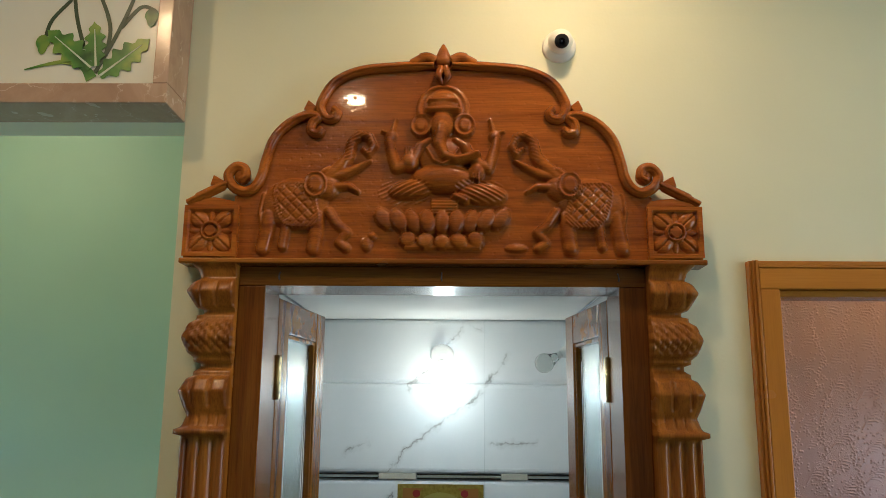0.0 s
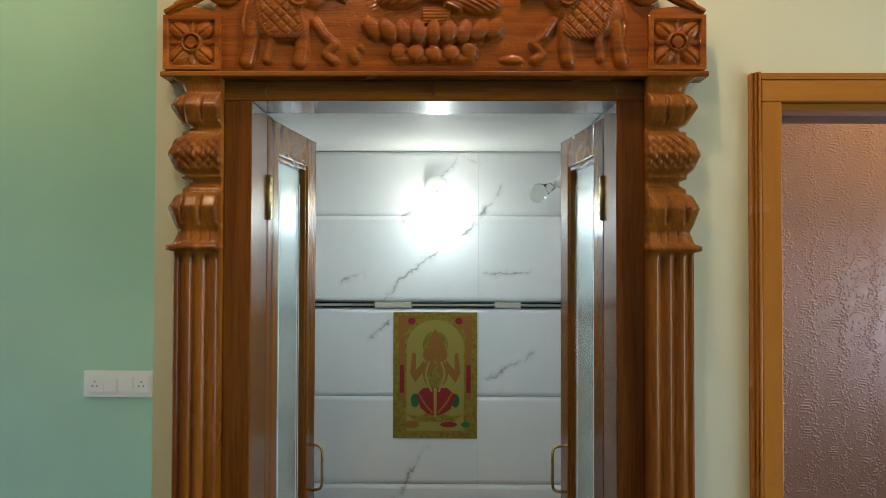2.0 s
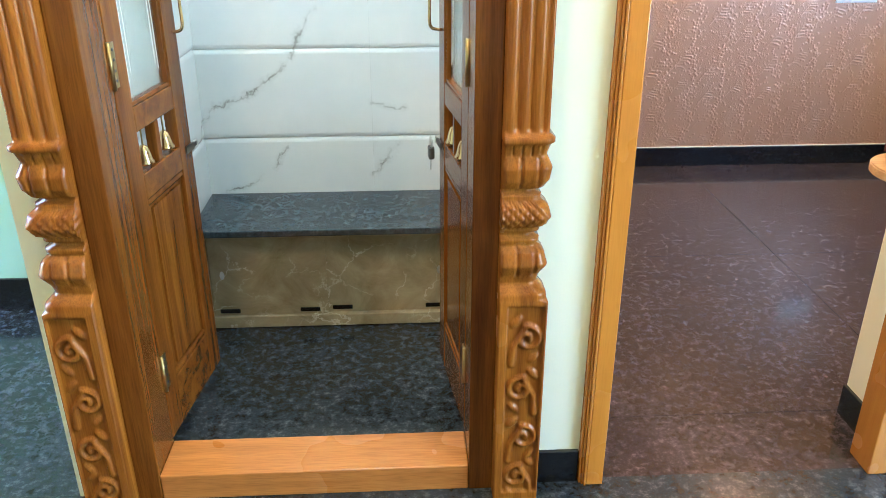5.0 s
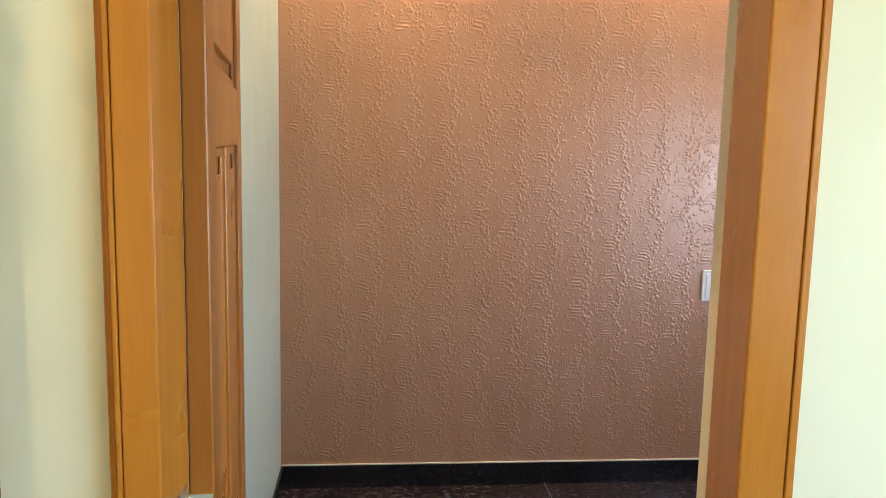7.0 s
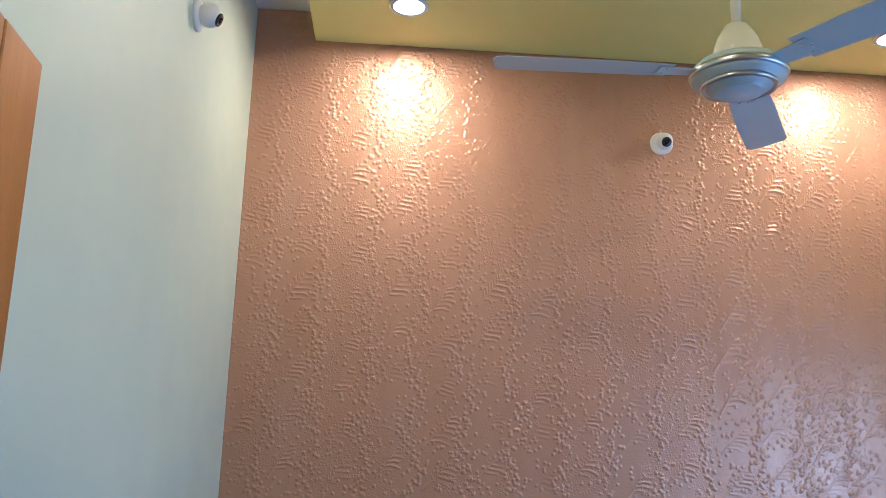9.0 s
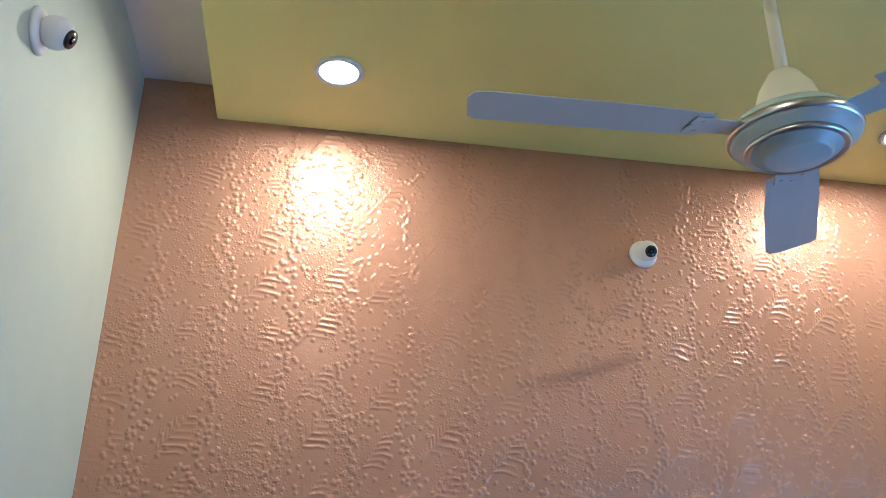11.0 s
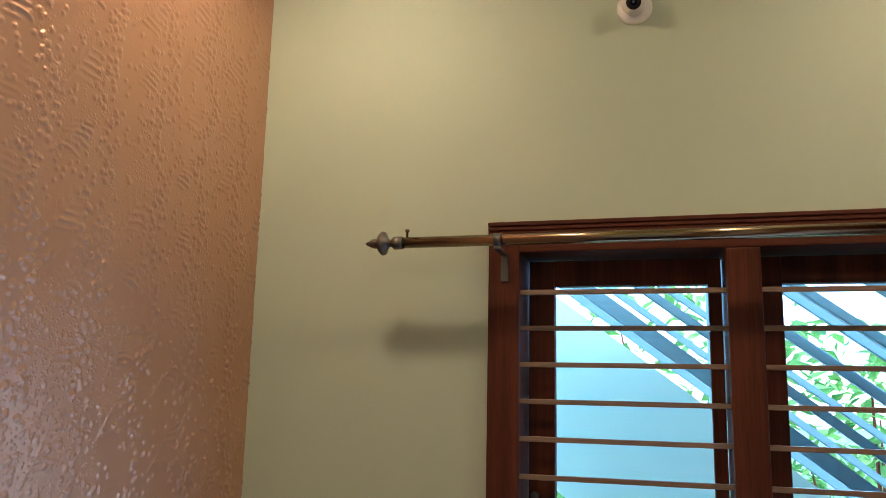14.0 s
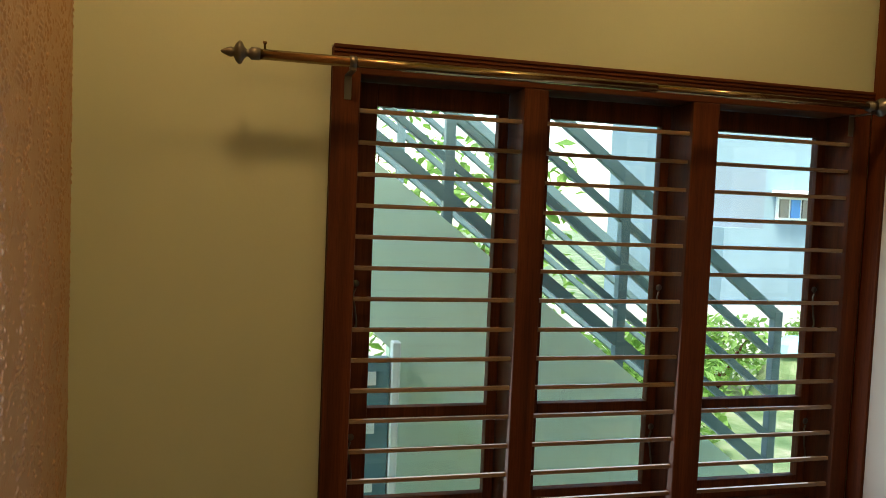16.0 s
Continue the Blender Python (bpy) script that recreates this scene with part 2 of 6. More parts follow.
def veined(name, dark, light, vein, scale, rough):
    m = material(name, rough)
    n = Net(m)
    body = n.ramp(n.noise(scale, 7, 0.66, None, 0.8), (0.30, dark), (0.52, tuple((a + c) / 2 for a, c in zip(dark, light))), (0.72, light))
    lines = n.mix(1.0, cracks(n, n.pos, scale * 1.1, 0.022, 0.16, scale, 0.44, 0.58), (0.75, 0.75, 0.75), "MULTIPLY")
    n.colour(n.mix(lines, body, vein))
    n.rough(n.grey(n.noise(20, 2), 0.3, 0.7, rough * 0.7, rough * 1.4))
    return m


BROWN_MARBLE = veined("brown_marble", (0.25, 0.195, 0.10), (0.54, 0.46, 0.29), (0.76, 0.70, 0.54), 5.0, 0.16)
TAN_MARBLE = veined("tan_marble", (0.30, 0.20, 0.14), (0.48, 0.35, 0.26), (0.70, 0.60, 0.50), 7.0, 0.2)
BRASS = material("aged_brass", 0.32, 1.0, (0.44, 0.34, 0.13))
BRIGHT_BRASS = material("brass", 0.22, 1.0, (0.72, 0.56, 0.26))
ZINC = material("galvanised_steel", 0.45, 0.55, (0.60, 0.66, 0.60))
STEEL = material("steel", 0.3, 1.0, (0.62, 0.62, 0.60))
DARK_STEEL = material("dark_steel", 0.4, 1.0, (0.16, 0.15, 0.14))
BRONZE = material("bronze_rod", 0.22, 1.0, (0.30, 0.22, 0.13))
PLASTIC = material("white_plastic", 0.35, 0.0, (0.82, 0.82, 0.79))
BLACK = material("black_plastic", 0.25, 0.0, (0.012, 0.012, 0.014))
FANBLUE = material("blue_white_enamel", 0.38, 0.0, (0.46, 0.54, 0.55), 0.2)
FANCREAM = material("cream_enamel", 0.3, 0.0, (0.78, 0.76, 0.58), 0.3)
GLOW = emitter("lamp_glow", (1.0, 0.74, 0.40), 3.2)
BULB_GLOW = emitter("bulb_glow", (0.95, 0.72, 0.40), 2.2)
PANE = glass("window_glass", (0.97, 1.0, 0.99))
FROST = glass("frosted_glass", (0.93, 0.97, 0.97), 0.25)
CLEAR = glass("bulb_glass", (0.86, 0.88, 0.86))


# ---- mesh helpers ----
def link_mesh(name, bm, mat, smooth=False):
    me = bpy.data.meshes.new(name)
    bm.normal_update()
    bm.to_mesh(me)
    bm.free()
    me.materials.append(mat)
    if smooth:
        me.shade_smooth()
    return new(name, me)


def thing(name, place, label, category, group=""):
    ob = new(name)
    ob.location = place
    ob.empty_display_size = 0.05
    tagged(ob, label, category, group)
    return ob


def world_of(ob):
    m = Matrix.Translation(ob.location) if ob.parent is None else world_of(ob.parent) @ ob.matrix_parent_inverse @ Matrix.Translation(ob.location)
    return m


def part(name, bm, mat, parent, label="", smooth=False):
    ob = link_mesh(name, bm, mat, smooth)
    ob.parent = parent
    ob.matrix_parent_inverse = world_of(parent).inverted()
    if label:
        tagged(ob, label)
    return ob


def solid(name, bm, mat, label, category, group="", smooth=False, kind=""):
    return tagged(link_mesh(name, bm, mat, smooth), label, category, group, kind)


def structure(name, bm, mat, label, category="wall", smooth=False):
    return tagged(link_mesh(name, bm, mat, smooth), label, category, "", "structure")


def box(x0, y0, z0, x1, y1, z1, bevel=0.0, bm=None):
    own = bmesh.new()
    bmesh.ops.create_cube(own, size=1.0)
    for v in own.verts:
        v.co = Vector((x0 if v.co.x < 0 else x1, y0 if v.co.y < 0 else y1, z0 if v.co.z < 0 else z1))
    if bevel:
        bmesh.ops.bevel(own, geom=own.edges[:], offset=bevel, segments=2, affect="EDGES", profile=0.5)
    return merge(bm, own)


def merge(bm, own):
    if bm is None:
        return own
    me = bpy.data.meshes.new("tmp")
    own.to_mesh(me)
    own.free()
    bm.from_mesh(me)
    bpy.data.meshes.remove(me)
    return bm


def boxes(*lot, bevel=0.0):
    bm = None
    for b in lot:
        bm = box(*b, bevel=bevel, bm=bm)
    return bm


def lathe(profile, seg=32, m=None, bm=None):
    """A body turned round z: (radius, height) pairs."""
    own = bmesh.new()
    rings = []
    for r, z in profile:
        if r < 1e-5:
            rings.append([own.verts.new((0, 0, z))])
        else:
            rings.append([own.verts.new((r * math.cos(2 * math.pi * k / seg), r * math.sin(2 * math.pi * k / seg), z)) for k in range(seg)])
    for a, b in zip(rings, rings[1:]):
        for k in range(seg):
            j = (k + 1) % seg
            if len(a) == 1 and len(b) == 1:
                continue
            if len(a) == 1:
                own.faces.new((a[0], b[j], b[k]))
            elif len(b) == 1:
                own.faces.new((a[k], a[j], b[0]))
            else:
                own.faces.new((a[k], a[j], b[j], b[k]))
    for ring, flip in ((rings[0], True), (rings[-1], False)):
        if len(ring) > 1:
            own.faces.new(ring[::-1] if flip else ring)
    bmesh.ops.recalc_face_normals(own, faces=own.faces[:])
    if m is not None:
        own.transform(m)
    return merge(bm, own)


def tube(points, radius, seg=10, bm=None, closed=False):
    """A round bar along points; radius may be a list."""
    own = bmesh.new()
    pts = [Vector(p) for p in points]
    n = len(pts)
    radii = radius if isinstance(radius, (list, tuple)) else [radius] * n
    rings, side = [], None
    for k, p in enumerate(pts):
        a = pts[(k - 1) % n] if closed else pts[max(0, k - 1)]
        b = pts[(k + 1) % n] if closed else pts[min(n - 1, k + 1)]
        d = (b - a).normalized()
        if side is None:
            side = d.orthogonal().normalized()
        side = (side - d * side.dot(d)).normalized()
        up = d.cross(side)
        rings.append([own.verts.new(p + (side * math.cos(2 * math.pi * j / seg) + up * math.sin(2 * math.pi * j / seg)) * radii[k]) for j in range(seg)])
    pairs = list(zip(rings, rings[1:])) + ([(rings[-1], rings[0])] if closed else [])
    for a, b in pairs:
        for j in range(seg):
            own.faces.new((a[j], a[(j + 1) % seg], b[(j + 1) % seg], b[j]))
    if not closed:
        own.faces.new(rings[0][::-1])
        own.faces.new(rings[-1])
    bmesh.ops.recalc_face_normals(own, faces=own.faces[:])
    return merge(bm, own)


def prism(outline, m, depth, bevel=0.0, bm=None):
    """A flat outline in xy, given thickness along z, then posed by m."""
    own = bmesh.new()
    f = own.faces.new([own.verts.new((x, y, 0)) for x, y in outline])
    up = bmesh.ops.extrude_face_region(own, geom=[f])
    bmesh.ops.translate(own, verts=[v for v in up["geom"] if isinstance(v, bmesh.types.BMVert)], vec=(0, 0, depth))
    bmesh.ops.recalc_face_normals(own, faces=own.faces[:])
    if bevel:
        edges = [e for e in own.edges if abs(e.verts[0].co.z - e.verts[1].co.z) < 1e-6]
        bmesh.ops.bevel(own, geom=edges, offset=bevel, segments=2, affect="EDGES")
    own.transform(m)
    return merge(bm, own)


def grid_mesh(name, P, keep=None):
    """A mesh from an array of points [rows, columns, 3]; keep tells which cells stay."""
    r, c = P.shape[:2]
    k = np.arange(r * c).reshape(r, c)
    q = np.stack([k[:-1, :-1], k[:-1, 1:], k[1:, 1:], k[1:, :-1]], -1).reshape(-1, 4)
    if keep is not None:
        q = q[keep.reshape(-1)]
    me = bpy.data.meshes.new(name)
    me.vertices.add(r * c)
    me.vertices.foreach_set("co", P.reshape(-1).astype(np.float32))
    me.loops.add(q.size)
    me.loops.foreach_set("vertex_index", q.reshape(-1).astype(np.int32))
    me.polygons.add(len(q))
    me.polygons.foreach_set("loop_start", np.arange(0, q.size, 4, dtype=np.int32))
    me.update(calc_edges=True)
    me.shade_smooth()
    return me


def grid_part(name, P, mat, parent, keep=None, label=""):
    me = grid_mesh(name, P, keep)
    me.materials.append(mat)
    ob = new(name, me)
    ob.parent = parent
    ob.matrix_parent_inverse = world_of(parent).inverted()
    return tagged(ob, label)


# heights of carved relief, over arrays u, v
def dome(u, v, cu, cv, ru, rv, h, turn=0.0):
    a = radians(turn)
    x, y = (u - cu) * math.cos(a) + (v - cv) * math.sin(a), -(u - cu) * math.sin(a) + (v - cv) * math.cos(a)
    return h * np.sqrt(np.clip(1 - (x / ru) ** 2 - (y / rv) ** 2, 0, None))


def stroke(u, v, pts, r, h):
    out = np.zeros_like(u)
    rr = r if isinstance(r, (list, tuple)) else [r] * len(pts)
    for (a, b), (r0, r1) in zip(zip(pts, pts[1:]), zip(rr, rr[1:])):
        dx, dy = b[0] - a[0], b[1] - a[1]
        k = np.clip(((u - a[0]) * dx + (v - a[1]) * dy) / (dx * dx + dy * dy + 1e-12), 0, 1)
        d = np.hypot(u - a[0] - k * dx, v - a[1] - k * dy)
        w = r0 + (r1 - r0) * k
        out = np.maximum(out, h * np.sqrt(np.clip(1 - (d / w) ** 2, 0, None)))
    return out


def spiral(cu, cv, r0, r1, start, turns, n=28):
    return [(cu + (r0 + (r1 - r0) * k / (n - 1)) * math.cos(start + turns * 2 * math.pi * k / (n - 1)),
             cv + (r0 + (r1 - r0) * k / (n - 1)) * math.sin(start + turns * 2 * math.pi * k / (n - 1))) for k in range(n)]


def smooth_curve(pts, n=8):
    """A Catmull-Rom curve through points of any dimension."""
    out = []
    p = [Vector(q) for q in pts]
    for i in range(len(p) - 1):
        a, b, c, d = p[max(i - 1, 0)], p[i], p[i + 1], p[min(i + 2, len(p) - 1)]
        for k in range(n):
            t = k / n
            out.append(0.5 * (2 * b + (c - a) * t + (2 * a - 5 * b + 4 * c - d) * t * t + (3 * b - a - 3 * c + d) * t ** 3))
    out.append(p[-1])
    return out


# ---- structure ----
XC = 0.107                      # middle of the shrine door
HALL_Y, SOUTH_Y, NORTH_Y = 1.93, 2.18, 4.512
WEST_X, EAST_X = 0.698, 3.310
BACK_Y, GREEN_Y = 3.086, 2.98
P0, P1 = -0.364, 0.552          # shrine side walls
OPEN_X = -0.503                 # end of the hall wall at the passage

structure("floor_hall", box(-3.4, -3.6, -0.12, 3.53, HALL_Y, 0.0), FLOOR_DARK, "polished black granite floor of the hall", "floor")
structure("floor_passage", boxes((-3.4, HALL_Y + 0.002, -0.12, OPEN_X, GREEN_Y, 0.0), (OPEN_X, 2.08, -0.12, P1 + 0.1, BACK_Y, -0.001), (OPEN_X, HALL_Y + 0.002, -0.12, 0.78, 2.078, -0.001)),
          FLOOR_DARK, "polished black granite floor of shrine and passage", "floor")
structure("ceiling_hall", box(-3.4, -3.6, HALL_Z, 3.53, 1.93, HALL_Z + 0.15), WHITE, "plain white ceiling of the hall", "ceiling")
structure("ceiling_passage", box(-3.4, 1.932, HALL_Z, 0.696, 3.3, HALL_Z + 0.15), WHITE, "plain white ceiling of the passage", "ceiling")
structure("ceiling_bedroom", box(0.5, SOUTH_Y - 0.12, BED_Z, 3.55, 4.7, BED_Z + 0.15), WHITE, "white main ceiling above the false ceiling", "ceiling")
structure("ceiling_shrine", box(P0, 2.05, 2.131, P1, BACK_Y, 2.20), WHITE, "white painted shrine ceiling", "ceiling")

structure("wall_hall", boxes(
    (OPEN_X, HALL_Y, 0, XC - 0.455, 2.05, HALL_Z), (XC - 0.455, HALL_Y, 2.125, XC + 0.455, 2.05, HALL_Z),
    (XC + 0.455, HALL_Y, 0, 0.789, 2.05, HALL_Z), (0.789, HALL_Y, 2.132, 1.652, 2.05, HALL_Z), (1.652, HALL_Y, 0, EAST_X - 0.002, 2.05, HALL_Z),
    (-3.4, HALL_Y, 2.47, OPEN_X, 2.05, HALL_Z)), CREAM, "cream painted hall wall with two door openings")
structure("wall_bedroom_south", boxes(
    (WEST_X, 2.054, 0, 0.80, SOUTH_Y, BED_Z), (0.80, 2.054, 2.10, 1.640, SOUTH_Y, BED_Z), (1.640, 2.054, 0, EAST_X - 0.002, SOUTH_Y, BED_Z)),
    CREAMY, "beige painted bedroom wall beside the doorway")
structure("wall_passage_side", box(OPEN_X, 2.054, 0, P0 - 0.012, BACK_Y + 0.15, HALL_Z), CREAM, "cream painted end wall of the shrine")
structure("wall_green", box(-3.4, GREEN_Y, 0, OPEN_X - 0.002, GREEN_Y + 0.15, HALL_Z), MINT, "mint green painted wall of the passage")
structure("wall_shrine_back", box(P0 - 0.012, BACK_Y + 0.012, 0, P1 + 0.012, BACK_Y + 0.15, 2.4), GROUT, "mortar bed of the shrine's tiled back wall")
structure("wall_shrine_side", boxes((P0 - 0.10, 2.056, 0, P0 - 0.012, BACK_Y + 0.01, 2.4), (P1 + 0.012, 2.056, 0, P1 + 0.04, BACK_Y + 0.01, 2.4)),
          GROUT, "mortar bed of the shrine's tiled side walls")
structure("wall_west", box(P1 + 0.042, SOUTH_Y + 0.002, 0, WEST_X, 4.7, BED_Z), PALE, "pale green painted west wall of the bedroom")
W0, W1, WZ0, WZ1 = 2.284, 3.912, 0.80, 2.142
structure("wall_east", boxes((EAST_X, 1.9, 0, 3.53, W0, BED_Z), (EAST_X, W0, 0, 3.53, W1, WZ0), (EAST_X, W0, WZ1, 3.53, W1, BED_Z), (EAST_X, W1, 0, 3.53, 4.7, BED_Z)),
          PALE, "pale green painted window wall of the bedroom")
structure("wall_north", box(WEST_X, NORTH_Y + 0.012, 0, EAST_X, 4.7, BED_Z), CREAMY, "masonry wall behind the copper wall covering")
# the gap at the passage's end is invented, unseen, for the added fill
structure("wall_hall_left", boxes((-3.55, -3.6, 0, -3.4, 2.05, HALL_Z), (-3.55, 2.85, 0, -3.4, 3.2, HALL_Z), (-3.55, 2.05, 0, -3.4, 2.85, 0.30), (-3.55, 2.05, 2.30, -3.4, 2.85, HALL_Z)), CREAM, "cream painted side wall of the hall")
structure("wall_hall_right", boxes((3.38, -3.6, 0, 3.53, -0.65, HALL_Z), (3.38, 0.85, 0, 3.53, 1.898, HALL_Z), (3.38, -0.65, 0, 3.53, 0.85, 0.65), (3.38, -0.65, 2.25, 3.53, 0.85, HALL_Z)), CREAM, "cream painted side wall of the hall with a window opening")
structure("wall_hall_back", box(-3.4, -3.6, 0, 3.378, -3.45, HALL_Z), CREAM, "cream painted rear hall wall")

# false ceiling, hanging below the main one
structure("false_ceiling", box(0.902, SOUTH_Y + 0.004, FALSE_Z, 3.092, NORTH_Y - 0.002, BED_Z - 0.002, 0.003), YELLOW, "yellow painted plaster false ceiling", "ceiling")

# skirtings
structure("baseboard", boxes((-3.4, GREEN_Y - 0.012, 0, OPEN_X - 0.004, GREEN_Y, 0.125), (XC + 0.575, HALL_Y - 0.012, 0, 0.787, HALL_Y, 0.098), (1.656, HALL_Y - 0.012, 0, 3.378, HALL_Y, 0.098),
                             (WEST_X, SOUTH_Y + 0.014, 0, WEST_X + 0.012, NORTH_Y - 0.014, 0.105), (WEST_X, NORTH_Y - 0.013, 0, EAST_X, NORTH_Y + 0.004, 0.105),
                             (EAST_X - 0.012, SOUTH_Y + 0.004, 0, EAST_X, NORTH_Y - 0.014, 0.105), (1.628, 2.056, 0, 1.6395, SOUTH_Y, 0.098), (0.8005, 2.056, 0, 0.812, SOUTH_Y, 0.098), bevel=0.002),
          SKIRT, "polished black granite skirting", "baseboard")
structure("trim", boxes((WEST_X + 0.003, NORTH_Y - 0.008, 0.1055, EAST_X - 0.003, NORTH_Y + 0.004, 0.110)), CREAMY, "thin plaster edge above the skirting", "trim")

# ---- copper wall covering: feathers and rings in relief ----
STEP = 0.0028
gx = np.arange(WEST_X, EAST_X + STEP, STEP)
gz = np.arange(0.0, BED_Z + STEP, STEP)
U, V = np.meshgrid(gx, gz)
H = np.zeros_like(U)
rng = np.random.default_rng(4)


def stamp(cx, cz, half, fn):
    """Raise the relief round one place by what fn gives there."""
    i0, i1 = max(0, int((cz - half - gz[0]) / STEP)), min(len(gz), int((cz + half - gz[0]) / STEP) + 2)
    j0, j1 = max(0, int((cx - half - gx[0]) / STEP)), min(len(gx), int((cx + half - gx[0]) / STEP) + 2)
    if i1 > i0 and j1 > j0:
        H[i0:i1, j0:j1] = np.maximum(H[i0:i1, j0:j1], fn(U[i0:i1, j0:j1], V[i0:i1, j0:j1]))


def feather(cx, cz, size, turn, h):
    """A plume: a bare straight quill, thick curved barbs on its lower side and fine ones above."""
    a, beat, fine = radians(turn), rng.uniform(3.4, 4.2), rng.uniform(0.3, 0.7)

    def height(u, v):
        x = ((u - cx) * math.cos(a) + (v - cz) * math.sin(a)) / size
        y = (-(u - cx) * math.sin(a) + (v - cz) * math.cos(a)) / size
        low = y < 0
        vane = np.where(low, 0.70, 0.34) * np.clip((x + 0.62) / 0.5, 0, 1) ** 0.8 * (1 + 0.15 * np.sin(x * 13 + beat * 9)) * np.sqrt(np.clip(1 - ((x - 0.05) / 1.0) ** 2, 0, 1))
        inside = np.clip((vane - np.abs(y)) / 0.10, 0, 1)
        lean = x - np.abs(y) * np.where(low, 0.95, 1.7) + 0.5 * y * y + 0.02 * np.sin(y * 9 + beat * 20)
        barbs = np.clip(np.cos(lean * 2 * math.pi * np.where(low, beat, beat * 1.6)), -0.2, 1) * np.where(low, 0.62 + 0.38 * np.sin(x * 5 + beat * 11), fine)
        quill = np.clip(1.6 - np.abs(y) / 0.035, 0, 1) * (x > -1.0) * np.clip((0.75 - x) * 2, 0, 1) * 0.55
        return h * np.maximum(inside * barbs, quill)

    stamp(cx, cz, size * 1.15, height)


def bead(cx, cz, r, h):
    def height(u, v):
        d = np.hypot(u - cx, v - cz) / r
        return h * (np.sqrt(np.clip(1 - d * d, 0, 1)) - 0.55 * np.exp(-(d / 0.38) ** 2))

    stamp(cx, cz, r * 1.3, height)


PITCH_X, PITCH_Z = 0.160, 0.137
for i in range(-1, 18):
    for j in range(-1, 24):
        bx = WEST_X + 0.03 + i * PITCH_X + rng.uniform(-0.012, 0.012)
        bz = (j + 0.30 * (i % 2)) * PITCH_Z + rng.uniform(-0.012, 0.012)
        wear = rng.choice((0.3, 0.6, 0.85, 1.1))
        feather(bx, bz, 0.068 + rng.uniform(-0.010, 0.008), 50 + rng.uniform(-7, 9), 0.0034 * wear)
        for k in range(20):
            qx = bx + 0.080 + 0.016 * math.sin((bz + k * 0.007) * 23 + i) + rng.normal(0, 0.015)
            bead(qx, bz - 0.07 + k * 0.0070 + rng.uniform(-0.006, 0.006), rng.uniform(0.0046, 0.0066), 0.0037)
        for k in range(26):
            bead(bx + rng.uniform(-0.03, 0.13), bz + rng.uniform(-0.07, 0.07), rng.uniform(0.0040, 0.0054), 0.0028)
H += 0.0006 * np.sin(U * 9 + 1.3 * np.sin(V * 4)) * np.sin(V * 7)
COPPER = material("copper_wall_covering", 0.32, 0.35, (0.5, 0.30, 0.22))
n = Net(COPPER)
stain = n.noise(2.2, 4)
streak = n.noise(5, 4, 0.6, n.scaled((2.2, 1, 0.5)))
n.colour(n.mix(0.5, n.ramp(stain, (0.3, (0.485, 0.278, 0.155)), (0.7, (0.53, 0.320, 0.195))), n.ramp(streak, (0.3, (0.475, 0.264, 0.142)), (0.72, (0.54, 0.330, 0.210)))))
n.rough(n.grey(n.noise(9, 4), 0.3, 0.7, 0.29, 0.39))
cells = n.node("ShaderNodeTexVoronoi", Scale=118.0, Randomness=1.0)
n.link(n.scaled((1.0, 0.02, 1.0)), cells.inputs["Vector"])
blister = n.ramp(cells.outputs["Distance"], (0.10, (1, 1, 1)), (0.42, (0, 0, 0)))
column = n.ramp(n.noise(7.5, 3, 0.6, n.scaled((1.0, 1, 0.35))), (0.44, (0.12, 0.12, 0.12)), (0.56, (1, 1, 1)))
grain = n.mix(0.5, n.noise(45, 2), n.noise(60, 3, 0.6, n.scaled((0.7, 1, 4.0))))
n.bump(n.mix(0.30, n.mix(1.0, blister, column, "MULTIPLY"), grain), 0.55, 0.0022)
covering = grid_mesh("wall_covering", np.stack([U, NORTH_Y - H, V], -1))
covering.materials.append(COPPER)
tagged(new("wall_covering", covering), "copper-coloured wall covering with raised feathers and rings", "wall covering", "", "structure")

# ---- the outside, seen through the window ----
GRASS = material("grass", 0.8)
n = Net(GRASS)
n.colour(n.ramp(n.noise(3, 5), (0.3, (0.05, 0.10, 0.03)), (0.5, (0.12, 0.17, 0.07)), (0.68, (0.26, 0.26, 0.17))))
LEAF = material("leaves", 0.6)
n = Net(LEAF)
n.colour(n.ramp(n.node("ShaderNodeNewGeometry").outputs["Random Per Island"], (0.0, (0.06, 0.14, 0.025)), (0.6, (0.13, 0.26, 0.05)), (1.0, (0.24, 0.36, 0.09))))
thin = n.node("ShaderNodeBsdfTranslucent", Color=(0.22, 0.40, 0.07, 1))
both = n.node("ShaderNodeMixShader", Fac=0.45)
n.link(n.b.outputs[0], both.inputs[1])
n.link(thin.outputs[0], both.inputs[2])
n.link(both.outputs[0], LEAF.node_tree.nodes["Material Output"].inputs[0])
OUT_GREEN = wall_paint("outside_green_paint", (0.70, 0.83, 0.68))
OUT_WHITE = wall_paint("outside_white_paint", (0.75, 0.76, 0.74))
OUT_GREY = wall_paint("outside_blue_grey_paint", (0.17, 0.245, 0.29))
RAIL = material("dark_rail_paint", 0.4, 0.1, (0.13, 0.20, 0.215))
BLUE = material("blue_board", 0.5, 0.0, (0.05, 0.22, 0.55))
structure("ground", box(-80, -80, -0.62, 80, 80, -0.5), GRASS, "rough grass and bare earth outside", "ground")


# ---- shrine: tiles, bench, picture, bulbs ----
def tile_row(owner, x0, x1, z0, z1, y, mesh_for):
    me = mesh_for(x1 - x0, z1 - z0)
    ob = new("tile", me)
    ob.parent = owner
    ob.location = ((x0 + x1) / 2, y, (z0 + z1) / 2)
    return ob


TILE_CACHE = {}


